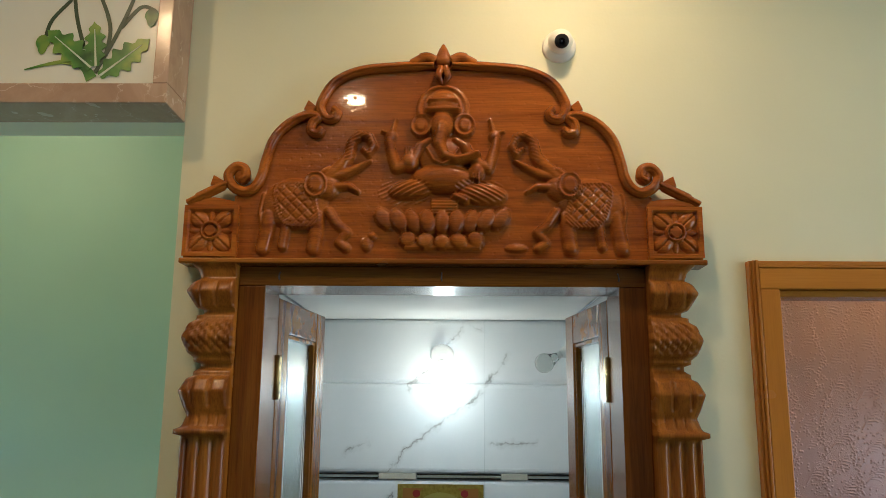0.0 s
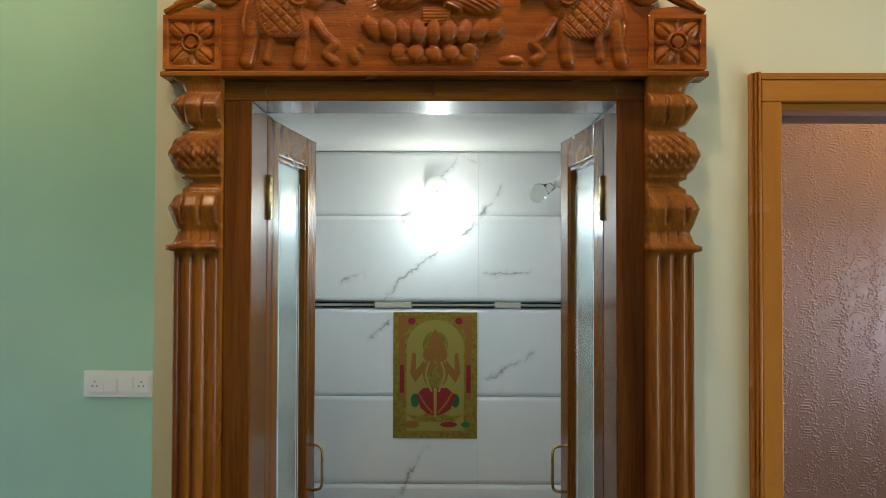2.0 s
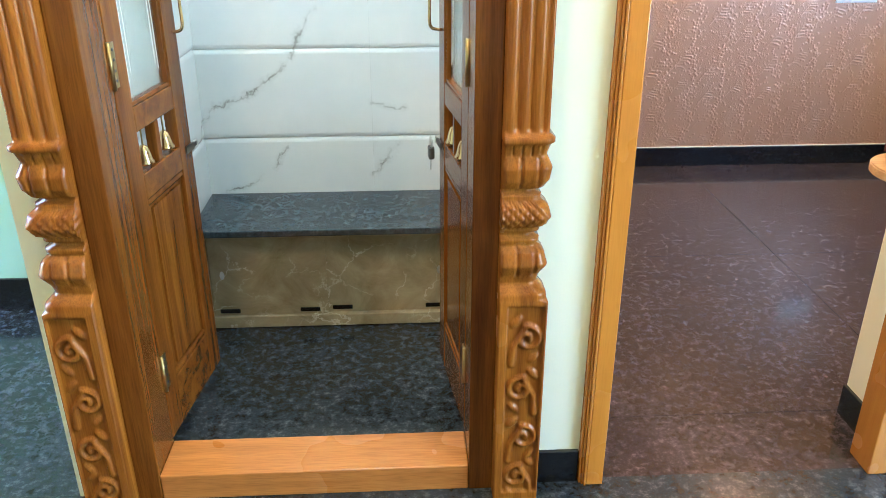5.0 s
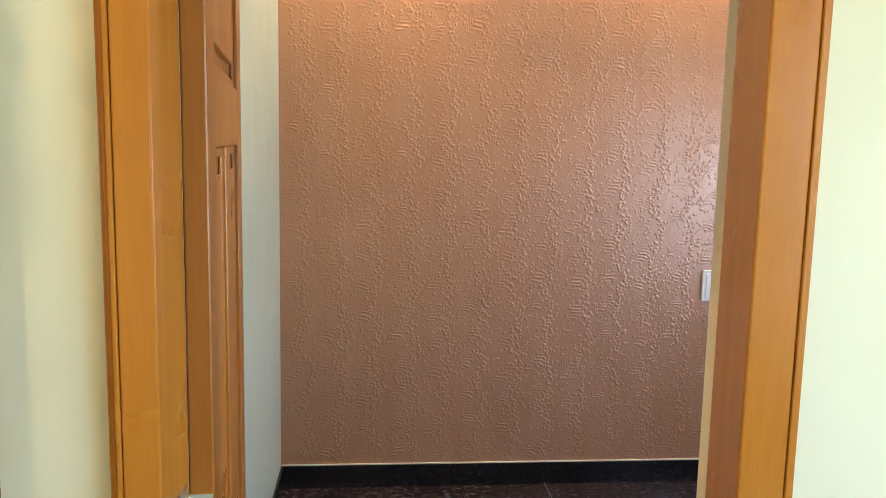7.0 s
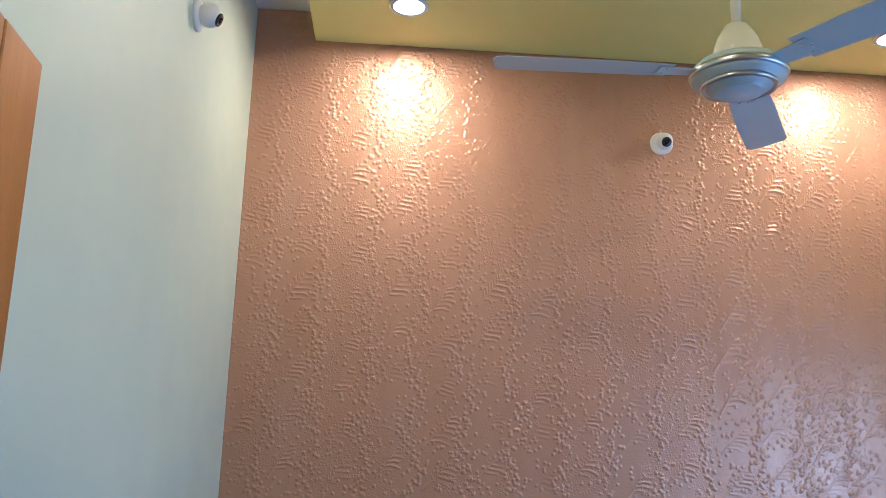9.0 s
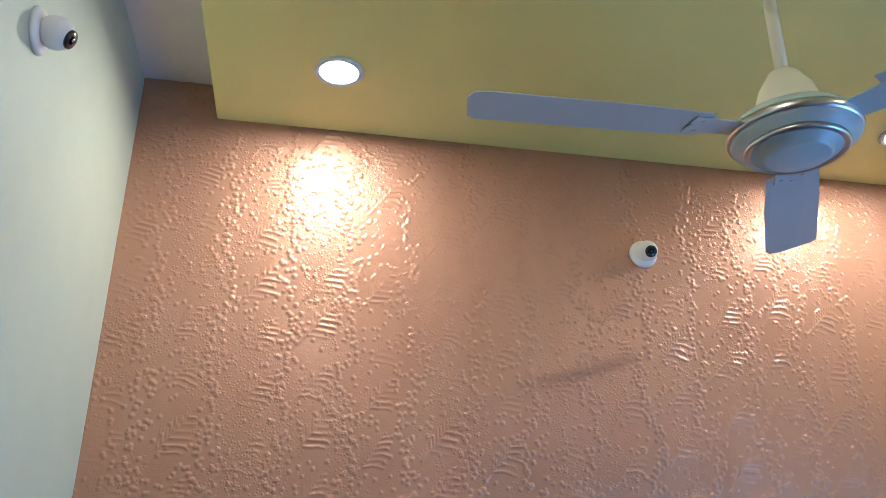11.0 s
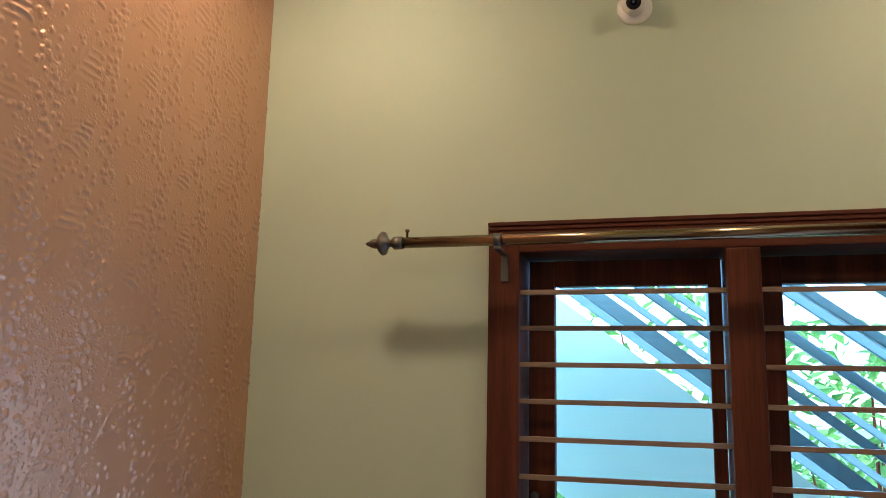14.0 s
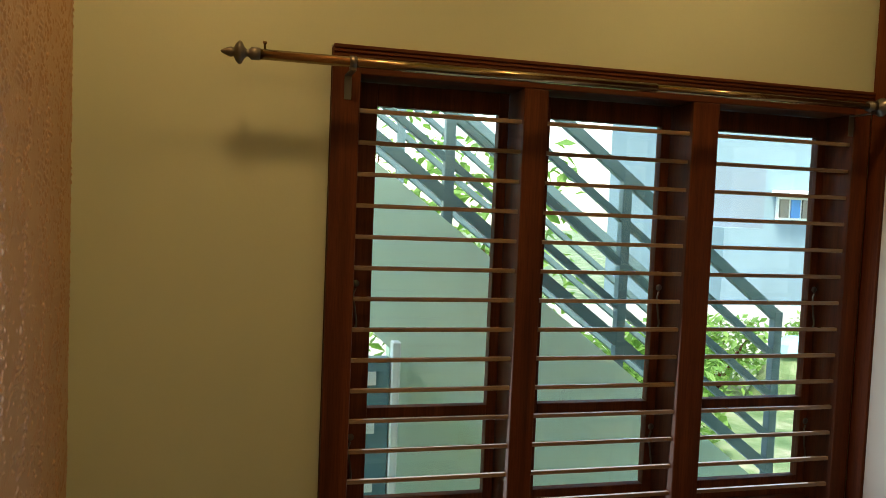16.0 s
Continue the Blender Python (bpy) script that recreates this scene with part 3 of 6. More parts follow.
def tile_mesh(w, h):
    key = (round(w, 3), round(h, 3))
    if key not in TILE_CACHE:
        q = h / 2 - 0.0002
        prof = [(0.0045, -q), (0.0, -q), (-0.004, -q + 0.003), (-0.0066, -q + 0.009), (-0.008, -q + 0.016), (-0.008, q - 0.016), (-0.0066, q - 0.009), (-0.004, q - 0.003), (0.0, q), (0.0045, q)]
        bm = prism(prof, Matrix(((0, 0, 1, -w / 2 + 0.0002), (1, 0, 0, 0), (0, 1, 0, 0), (0, 0, 0, 1))), w - 0.0004)
        me = bpy.data.meshes.new("tile")
        bm.to_mesh(me)
        bm.free()
        me.materials.append(TILE)
        TILE_CACHE[key] = me
    return TILE_CACHE[key]


ROWS_Z = [0.0, 0.294, 0.610, 0.926, 1.242, 1.560]
BANDS = list(zip(ROWS_Z, ROWS_Z[1:])) + [(1.584, 1.897), (1.897, 2.131)]
SHRINE_BACK = bpy.data.objects["wall_shrine_back"]
SHRINE_SIDE = bpy.data.objects["wall_shrine_side"]
for z0, z1 in BANDS:
    for x0, x1 in ((P0, 0.241), (0.241, P1)):
        tile_row(SHRINE_BACK, x0, x1, z0, z1, BACK_Y + 0.007, tile_mesh)
    for y0, y1 in ((2.08, 2.477), (2.477, BACK_Y)):
        for x, a in ((P0 - 0.007, 90), (P1 + 0.007, -90)):
            ob = new("tile", tile_mesh(y1 - y0, z1 - z0))
            ob.parent = SHRINE_SIDE
            ob.matrix_basis = pose(x, (y0 + y1) / 2, (z0 + z1) / 2, 0, 0, a)
# mosaic border between the tile rows
PALE_STONE = material("pale_border_stone", 0.25, 0.0, (0.50, 0.47, 0.38))
for k, (x0, x1) in enumerate(itertools.pairwise((P0, -0.135, 0.0, 0.300, 0.395, P1))):
    if k % 2:
        part("border_tile", box(x0 + 0.0005, BACK_Y - 0.003, 1.562, x1 - 0.0005, BACK_Y + 0.011, 1.582, 0.001), PALE_STONE, SHRINE_BACK, "pale stone border tile")
    else:
        strip = part("border_tile", box(x0 + 0.0005, BACK_Y - 0.002, 1.562, x1 - 0.0005, BACK_Y + 0.011, 1.582, 0.001), BLACK, SHRINE_BACK, "black border tile with a mirror strip")
        part("mirror_strip", box(x0 + 0.001, BACK_Y - 0.0035, 1.5685, x1 - 0.001, BACK_Y - 0.0021, 1.5765), STEEL, strip)
for sx in (P0, P1):
    part("border_tile", box(min(sx, sx + (0.003 if sx < 0 else -0.003)), 2.08, 1.562, max(sx, sx + (0.003 if sx < 0 else -0.003)), BACK_Y - 0.004, 1.582), DARK_STEEL, SHRINE_SIDE)

bench = thing("shrine_bench", (XC, 2.9, 0), "low shrine bench with brown marble front and granite top", "bench")
part("slab", box(P0 + 0.003, 2.715, 0.378, P1 - 0.003, BACK_Y - 0.003, 0.402, 0.004), SLAB, bench, "blue-grey polished granite slab")
part("front_rail", boxes((P0 + 0.003, 2.780, 0.345, P1 - 0.003, 2.83, 0.3775), (P0 + 0.003, 2.780, 0.002, P1 - 0.003, 2.83, 0.045), (P0 + 0.003, 2.780, 0.0452, P0 + 0.033, 2.83, 0.3448), (P1 - 0.033, 2.780, 0.0452, P1 - 0.003, 2.83, 0.3448), bevel=0.002), BROWN_MARBLE, bench)
part("side", box(P0 + 0.003, 2.8302, 0.002, P0 + 0.03, BACK_Y - 0.003, 0.3775), BROWN_MARBLE, bench)
part("side", box(P1 - 0.03, 2.8302, 0.002, P1 - 0.003, BACK_Y - 0.003, 0.3775), BROWN_MARBLE, bench)
for x0, x1, y, lx in ((P0 + 0.034, 0.072, 2.792, P0 + 0.075), (0.066, P1 - 0.034, 2.802, P1 - 0.085)):
    door = part("sliding_door", box(x0, y, 0.046, x1, y + 0.008, 0.344, 0.0015), BROWN_MARBLE, bench, "brown veined marble sliding door")
    part("lock", lathe([(0, 0.0), (0.009, 0.0), (0.009, 0.003), (0.004, 0.005), (0, 0.005)], 16, Matrix.Translation((lx, y, 0.205)) @ pose(0, 0, 0, 90) @ Matrix.Diagonal((0.9, 1.7, 1, 1))), STEEL, door, "steel lock", True)
    for sx in (x0 + 0.055, x1 - 0.065):
        part("slot", box(sx - 0.035, y - 0.0015, 0.056, sx + 0.035, y + 0.002, 0.072, 0.001), BLACK, door, "dark air slot")

# the gilt print on the back wall, drawn with plain shapes
GOLD = material("gilt_print", 0.30, 0.55, (0.52, 0.38, 0.06))
n = Net(GOLD)
n.colour(n.ramp(n.noise(60, 4), (0.3, (0.24, 0.17, 0.018)), (0.7, (0.42, 0.32, 0.05))))
GOLD_PALE = material("pale_gilt", 0.30, 0.5, (0.44, 0.36, 0.075))
ORANGE = material("print_orange", 0.35, 0.35, (0.36, 0.16, 0.03))
RED = material("print_red", 0.35, 0.2, (0.28, 0.022, 0.022))
GREEN = material("print_green", 0.35, 0.2, (0.04, 0.16, 0.05))
picture = thing("picture", (0.086, BACK_Y, 1.092), "gilt religious print with red and green, taped on the tiles", "picture")
QX, QZ, QY = 0.086, 1.092, BACK_Y - 0.003
part("sheet", box(QX - 0.152, QY - 0.001, QZ, QX + 0.152, QY + 0.001, QZ + 0.454), GOLD, picture)


def flat(name, mat, outline, lift):
    """A printed shape: outline in fractions of the sheet."""
    pts = [((u - 0.5) * 0.304, v * 0.454) for u, v in outline]
    part(name, prism(pts, Matrix.Translation((QX, QY - 0.001 - lift, QZ)) @ pose(0, 0, 0, 90), 0.0004), mat, picture)


def oval(cu, cv, ru, rv, n=26):
    return [(cu + ru * math.cos(2 * math.pi * k / n), cv + rv * math.sin(2 * math.pi * k / n)) for k in range(n)]


def ribbon_pts(points, w):
    c = smooth_curve([(x, 0, z) for x, z in points], 6)
    a_, b_ = [], []
    for k, p in enumerate(c):
        d = (c[min(k + 1, len(c) - 1)] - c[max(k - 1, 0)]).normalized()
        a_.append((p.x - d.z * w, p.z + d.x * w * 0.67))
        b_.append((p.x + d.z * w, p.z - d.x * w * 0.67))
    return a_ + b_[::-1]


flat("field", GOLD_PALE, [(0.16, 0.06), (0.84, 0.06), (0.84, 0.72)] + [(0.5 + 0.34 * math.cos(a), 0.72 + 0.22 * math.sin(a)) for a in np.linspace(0.1, math.pi - 0.1, 16)] + [(0.16, 0.72)], 0.0004)
for s in (-1, 1):
    flat("column", ORANGE, [(0.5 + s * q, v) for q, v in ((0.36, 0.3), (0.43, 0.3), (0.43, 0.8), (0.36, 0.8))][::s], 0.0006)
    flat("column_band", RED, [(0.5 + s * q, v) for q, v in ((0.37, 0.36), (0.42, 0.36), (0.42, 0.58), (0.37, 0.58))][::s], 0.0010)
    flat("roundel", RED, oval(0.5 + s * 0.28, 0.93, 0.045, 0.028), 0.0006)
    flat("arch_shoulder", ORANGE, [(0.5 + s * q, v) for q, v in ((0.44, 0.97), (0.20, 0.97), (0.34, 0.86), (0.44, 0.74))][::-s], 0.0005)
    flat("leafage", GREEN, oval(0.5 + s * 0.24, 0.30, 0.05, 0.055), 0.0008)
    flat("arm", ORANGE, [(0.5 + s * q, v) for q, v in ((0.12, 0.55), (0.24, 0.44), (0.30, 0.52), (0.27, 0.68), (0.23, 0.67), (0.23, 0.54), (0.13, 0.62))][::s], 0.0010)
flat("robe", RED, [(0.27, 0.34), (0.36, 0.40), (0.64, 0.40), (0.75, 0.34), (0.68, 0.23), (0.55, 0.17), (0.45, 0.17), (0.33, 0.24)], 0.0012)
for s in (-1, 1):
    flat("fold", ORANGE, ribbon_pts([(0.5 + s * 0.20, 0.36), (0.5 + s * 0.13, 0.28), (0.5 + s * 0.03, 0.20)], 0.012), 0.0013)
flat("lotus", GOLD, [(0.16, 0.19), (0.28, 0.13), (0.72, 0.13), (0.84, 0.19), (0.70, 0.175), (0.60, 0.20), (0.5, 0.175), (0.40, 0.20), (0.30, 0.175)], 0.0014)
flat("halo", GOLD, oval(0.5, 0.74, 0.15, 0.11), 0.0007)
flat("body", ORANGE, oval(0.5, 0.52, 0.15, 0.13), 0.0011)
flat("belly", GOLD, oval(0.5, 0.47, 0.09, 0.07), 0.0015)
flat("crown", ORANGE, [(0.42, 0.72), (0.58, 0.72), (0.56, 0.80), (0.5, 0.87), (0.44, 0.80)], 0.0013)
for s in (-1, 1):
    flat("ear", ORANGE, oval(0.5 + s * 0.095, 0.665, 0.05, 0.05), 0.0014)
    flat("garland", GOLD_PALE, ribbon_pts([(0.5 + s * 0.07, 0.61), (0.5 + s * 0.11, 0.50), (0.5 + s * 0.04, 0.37)], 0.013), 0.0019)
flat("trunk", GOLD, ribbon_pts([(0.5, 0.66), (0.505, 0.58), (0.53, 0.53), (0.57, 0.54)], 0.022), 0.0021)
flat("face", ORANGE, oval(0.5, 0.67, 0.075, 0.07), 0.0016)
flat("sash", GOLD_PALE, [(0.485, 0.17), (0.515, 0.17), (0.52, 0.40), (0.48, 0.40)], 0.0018)
flat("offering", ORANGE, oval(0.22, 0.11, 0.09, 0.03), 0.0008)
flat("offering", RED, oval(0.66, 0.11, 0.10, 0.022), 0.0008)
flat("base_band", GREEN, oval(0.86, 0.11, 0.05, 0.022), 0.0007)


def bulb_fixture(place, m, lit, label):
    """A round batten holder and a pear-shaped bulb; its axis runs along local z."""
    t = thing("wall_bulb", place, label, "lamp")
    holder = lathe([(0, 0), (0.042, 0), (0.042, 0.010), (0.036, 0.016), (0.020, 0.024), (0.017, 0.050), (0.0, 0.050)], 28, Matrix.Translation(place) @ m)
    part("holder", holder, PLASTIC, t, "white plastic batten holder", True)
    part("cap", lathe([(0, 0.050), (0.0125, 0.050), (0.0125, 0.066), (0, 0.066)], 20, Matrix.Translation(place) @ m), STEEL, t, "metal bulb cap", True)
    prof = [(0.0, 0.064), (0.013, 0.066), (0.016, 0.078)] + [(0.034 * math.sin(a), 0.118 - 0.034 * math.cos(a)) for a in np.linspace(0.75, math.pi, 14)]
    glassy = part("globe", lathe(prof, 28, Matrix.Translation(place) @ m), BULB_GLOW if lit else CLEAR, t, "glowing cool white bulb" if lit else "unlit clear glass bulb", True)
    if lit:
        glassy.visible_shadow = False
    else:
        part("stem", tube([Matrix.Translation(place) @ m @ Vector(p) for p in ((0, 0, 0.066), (0, 0, 0.09), (0.008, 0, 0.105), (-0.008, 0, 0.105), (0, 0, 0.09))], 0.0012, 6), STEEL, t)


bulb_fixture((0.088, BACK_Y - 0.004, 2.005), pose(0, 0, 0, 128, 0, 0), True, "lit bulb in a white holder on the marble tiles")
bulb_fixture((P1 - 0.004, 2.93, 2.02), pose(0, 0, 0, 0, -118, 0), False, "unlit clear bulb in a white holder on the side wall")


def downlight(x, y, z, label, group, glow=GLOW):
    t = thing("downlight", (x, y, z), label, "ceiling light", group)
    part("ring", lathe([(0.049, 0.0), (0.060, 0.0), (0.062, -0.004), (0.056, -0.009), (0.049, -0.006)], 36, Matrix.Translation((x, y, z - 0.0005))), PLASTIC, t, "white ring", True)
    part("diffuser", lathe([(0, -0.003), (0.048, -0.003), (0.048, -0.006), (0.03, -0.0075), (0, -0.008)], 32, Matrix.Translation((x, y, z - 0.0005))), glow, t, "glowing diffuser", True)


for x, y in BED_LIGHTS:
    downlight(x, y, FALSE_Z, "round glowing downlight in the yellow false ceiling", "bedroom downlights")
for x, y in HALL_LIGHTS:
    downlight(x, y, HALL_Z, "round glowing downlight in the hall ceiling", "hall downlights")
downlight(XC, 2.30, 2.131, "round glowing downlight in the shrine ceiling", "", BULB_GLOW)


# ---- carved shrine door surround ----
surround = thing("carved_door_surround", (XC, HALL_Y, 0), "varnished teak shrine door surround with carved crest and pillars", "door surround")
CREST_Y = 1.892
# crest outline, right half, from the top middle to the lower corner
HALF = [(0.0, 2.582), (0.075, 2.580), (0.15, 2.576), (0.20, 2.562), (0.243, 2.535), (0.266, 2.500), (0.285, 2.470), (0.315, 2.452), (0.350, 2.430), (0.376, 2.395), (0.386, 2.350), (0.398, 2.305), (0.430, 2.285), (0.470, 2.270)]


def wide(x):
    return x + 0.014 * min(1, x / 0.2) * min(1, max(0, (0.47 - x) / 0.07))


EDGE = [(wide(p[0]), p[1]) for p in smooth_curve(HALF, 6)]
ex, ez = np.array([p[0] for p in EDGE]), np.array([p[1] for p in EDGE])


def eleph(u, v, s):
    """A striding elephant with raised trunk and a netted cloth; s is the side it stands on."""
    u = u * s
    h = dome(u, v, 0.332, 2.252, 0.074, 0.060, 0.019)
    h = np.maximum(h, dome(u, v, 0.268, 2.292, 0.036, 0.034, 0.022))
    ear = np.hypot((u - 0.285) / 0.026, (v - 2.294) / 0.030)
    h = np.maximum(h, np.where(ear < 1, 0.026 - 0.006 * np.exp(-((ear - 0.72) / 0.14) ** 2), 0))
    # legs, the foremost one lifted
    for line, r in (([(0.388, 2.225), (0.393, 2.185), (0.400, 2.150)], 0.017), ([(0.350, 2.205), (0.352, 2.180), (0.356, 2.154)], 0.011), ([(0.280, 2.225), (0.281, 2.185), (0.286, 2.150)], 0.017),
                    ([(0.255, 2.235), (0.236, 2.205), (0.212, 2.186), (0.230, 2.164), (0.214, 2.151)], 0.011)):
        h = np.maximum(h, stroke(u, v, line, r, 0.015))
    # trunk thrown up and curled, with the jaw below it
    h = np.maximum(h, stroke(u, v, [(0.258, 2.318), (0.232, 2.340), (0.213, 2.365), (0.207, 2.398), (0.190, 2.415), (0.168, 2.411), (0.157, 2.388), (0.168, 2.368), (0.181, 2.380)], [0.017, 0.016, 0.014, 0.012, 0.011, 0.010, 0.009, 0.008, 0.006], 0.018))
    h = np.maximum(h, stroke(u, v, [(0.270, 2.312), (0.222, 2.322), (0.190, 2.338), (0.164, 2.352)], [0.014, 0.012, 0.010, 0.004], 0.016))
    h = np.maximum(h, stroke(u, v, [(0.245, 2.292), (0.212, 2.294), (0.190, 2.280)], [0.012, 0.009, 0.005], 0.016))
    h = np.maximum(h, dome(u, v, 0.262, 2.328, 0.022, 0.011, 0.019, -30))
    h = np.maximum(h, stroke(u, v, [(0.402, 2.275), (0.410, 2.235), (0.404, 2.200)], 0.005, 0.009))
    # netted cloth with a fringe
    cloth = ((np.abs(u - 0.328 - 0.25 * (v - 2.25)) / 0.038) ** 3 + (np.abs(v - 2.250) / 0.043) ** 4 < 1)
    net = np.minimum(np.abs(((u + v) / 0.025) % 1 - 0.5), np.abs(((u - v) / 0.025) % 1 - 0.5))
    h = np.where(cloth, np.maximum(h, 0.016) + 0.0045 * (np.clip(net * 6, 0, 1) - 0.5), h)
    rim = ((np.abs(u - 0.328 - 0.25 * (v - 2.25)) / 0.048) ** 3 + (np.abs(v - 2.248) / 0.053) ** 4 < 1) & ~cloth
    h = np.where(rim, np.maximum(h, 0.0165) + 0.002 * np.sin((u + v) * 700), h)
    h = h + 0.0016 * (np.abs(u - 0.19) < 0.03) * (v > 2.35) * (h > 0.004) * np.sin((u * 0.5 + v) * 800)
    return h


def crest_height(u, v):
    h = np.maximum(eleph(u, v, 1), eleph(u, v, -1))
    # seated figure in plain rounded forms
    m = np.abs(u)
    r_halo = np.hypot(u, v - 2.478)
    h = np.maximum(h, np.where((r_halo < 0.060) & (v > 2.45), 0.006 + 0.005 * np.exp(-((r_halo - 0.054) / 0.005) ** 2) + 0.003 * np.exp(-((r_halo - 0.040) / 0.004) ** 2), 0))
    h = np.maximum(h, dome(u, v, 0, 2.492, 0.036, 0.034, 0.022))
    h = np.maximum(h, stroke(u, v, [(-0.034, 2.474), (0.034, 2.474)], 0.008, 0.026))
    h = np.maximum(h, stroke(u, v, [(-0.030, 2.496), (0.030, 2.496)], 0.006, 0.025))
    h = np.maximum(h, dome(u, v, -0.002, 2.440, 0.028, 0.034, 0.030))
    ears = np.hypot((m - 0.050) / 0.024, (v - 2.438) / 0.027)
    h = np.maximum(h, np.where(ears < 1, 0.015 - 0.006 * np.exp(-((ears - 0.65) / 0.16) ** 2), 0))
    h = np.maximum(h, dome(u, v, 0, 2.365, 0.056, 0.046, 0.022))
    h = np.maximum(h, stroke(m, v, [(0.030, 2.400), (0.052, 2.385), (0.062, 2.360)], [0.010, 0.014, 0.010], 0.022))
    h = np.maximum(h, dome(u, v, 0.002, 2.312, 0.072, 0.036, 0.030))
    h = np.maximum(h, stroke(u, v, [(-0.002, 2.430), (-0.008, 2.390), (0.004, 2.362), (0.030, 2.352), (0.058, 2.358), (0.078, 2.366)], [0.019, 0.017, 0.015, 0.013, 0.011, 0.010], 0.038))
    # raised arms, then the two lower hands
    h = np.maximum(h, stroke(m, v, [(0.052, 2.378), (0.082, 2.345), (0.104, 2.335), (0.116, 2.372), (0.122, 2.402)], [0.016, 0.015, 0.013, 0.012, 0.010], 0.019))
    h = np.maximum(h, dome(m, v, 0.118, 2.412, 0.014, 0.015, 0.017))
    h = np.maximum(h, stroke(m, v, [(0.116, 2.418), (0.108, 2.452)], [0.006, 0.004], 0.014))
    h = np.maximum(h, stroke(m, v, [(0.122, 2.418), (0.138, 2.424)], [0.006, 0.004], 0.012))
    h = np.maximum(h, dome(u, v, -0.074, 2.350, 0.021, 0.024, 0.026))
    h = np.maximum(h, dome(u, v, 0.076, 2.326, 0.020, 0.022, 0.028))
    for k in (-0.006, 0.0, 0.006):
        h = np.maximum(h, stroke(u, v, [(-0.076 + k, 2.365), (-0.078 + k, 2.384)], 0.0032, 0.022))
        h = np.maximum(h, stroke(u, v, [(0.074 + k, 2.318), (0.075 + k, 2.306)], 0.0032, 0.030))
    # folded legs and one foot
    h = np.maximum(h, dome(u, v, -0.070, 2.286, 0.052, 0.024, 0.024, 8))
    h = np.maximum(h, dome(u, v, 0.090, 2.276, 0.058, 0.026, 0.024, -6))
    h = np.maximum(h, stroke(u, v, [(0.030, 2.268), (0.052, 2.262)], [0.011, 0.012], 0.026))
    h = np.maximum(h, stroke(m, v, [(0.0, 2.340), (0.020, 2.350), (0.036, 2.378)], 0.0042, 0.030))
    h = h + 0.0018 * (np.hypot((m - 0.085) / 0.060, (v - 2.280) / 0.030) < 1) * np.sin((m * 0.5 + v) * 620)
    h = np.maximum(h, ((np.abs(u - 0.005) < 0.030) & (np.abs(v - 2.246) < 0.018)) * (0.012 + 0.002 * np.sin(v * 900)))
    # lotus seat
    for row, (z0, ht, half, count) in enumerate(((2.184, 0.050, 0.158, 9), (2.150, 0.030, 0.092, 5))):
        for k in range(count):
            f = (k - (count - 1) / 2) / ((count - 1) / 2)
            p = dome(u, v, f * half * 0.82, z0 + ht * (0.5 + 0.18 * f * f), half / count * 1.12, ht * 0.62, 1.0, -38 * f)
            rimmed = np.where(p > 0, 0.004 + 0.018 * p ** 0.7 - 0.008 * np.exp(-((p - 0.42) / 0.09) ** 2) + 0.004 * (k % 2), 0) * (1 - 0.2 * abs(f))
            h = np.maximum(h, rimmed)
    h = np.maximum(h, (np.abs(v - 2.156) < 0.006) * (m < 0.085) * 0.012)
    # small attendants' shapes at the foot
    h = np.maximum(h, dome(u, v, -0.168, 2.160, 0.013, 0.017, 0.012))
    h = np.maximum(h, dome(u, v, -0.156, 2.178, 0.010, 0.010, 0.012))
    h = np.maximum(h, dome(u, v, 0.165, 2.152, 0.026, 0.010, 0.010))
    return h


cu, cv = np.meshgrid(np.arange(-0.470, 0.4701, 0.0022), np.arange(2.124, 2.600, 0.0022))
top = np.interp(np.abs(cu), ex, ez)
rel = crest_height(cu, cv)
rel += 0.0016 * np.clip(1 - np.hypot((cu * 41) % 1 - 0.5 + 0.3 * np.sin(cv * 90), (cv * 37) % 1 - 0.5 + 0.3 * np.sin(cu * 70)) / 0.10, 0, 1) * (rel < 0.001) * -1
grained = np.stack([XC + cu, CREST_Y - rel, np.minimum(cv, top)], -1)
cell = (cv[:-1, :-1] < top[:-1, :-1])
grid_part("crest_panel", grained, CARVED, surround, cell, "carved relief panel of dark varnished teak")
rim = [(x, z) for x, z in EDGE]
back = [(-x, z) for x, z in rim[::-1][:-1]] + rim
part("crest_back", prism([(x, z) for x, z in [(-0.470, 2.124)] + back + [(0.470, 2.124)]][::-1], Matrix.Translation((XC, HALL_Y - 0.001, 0)) @ pose(0, 0, 0, 90), 0.036), CARVED, surround)
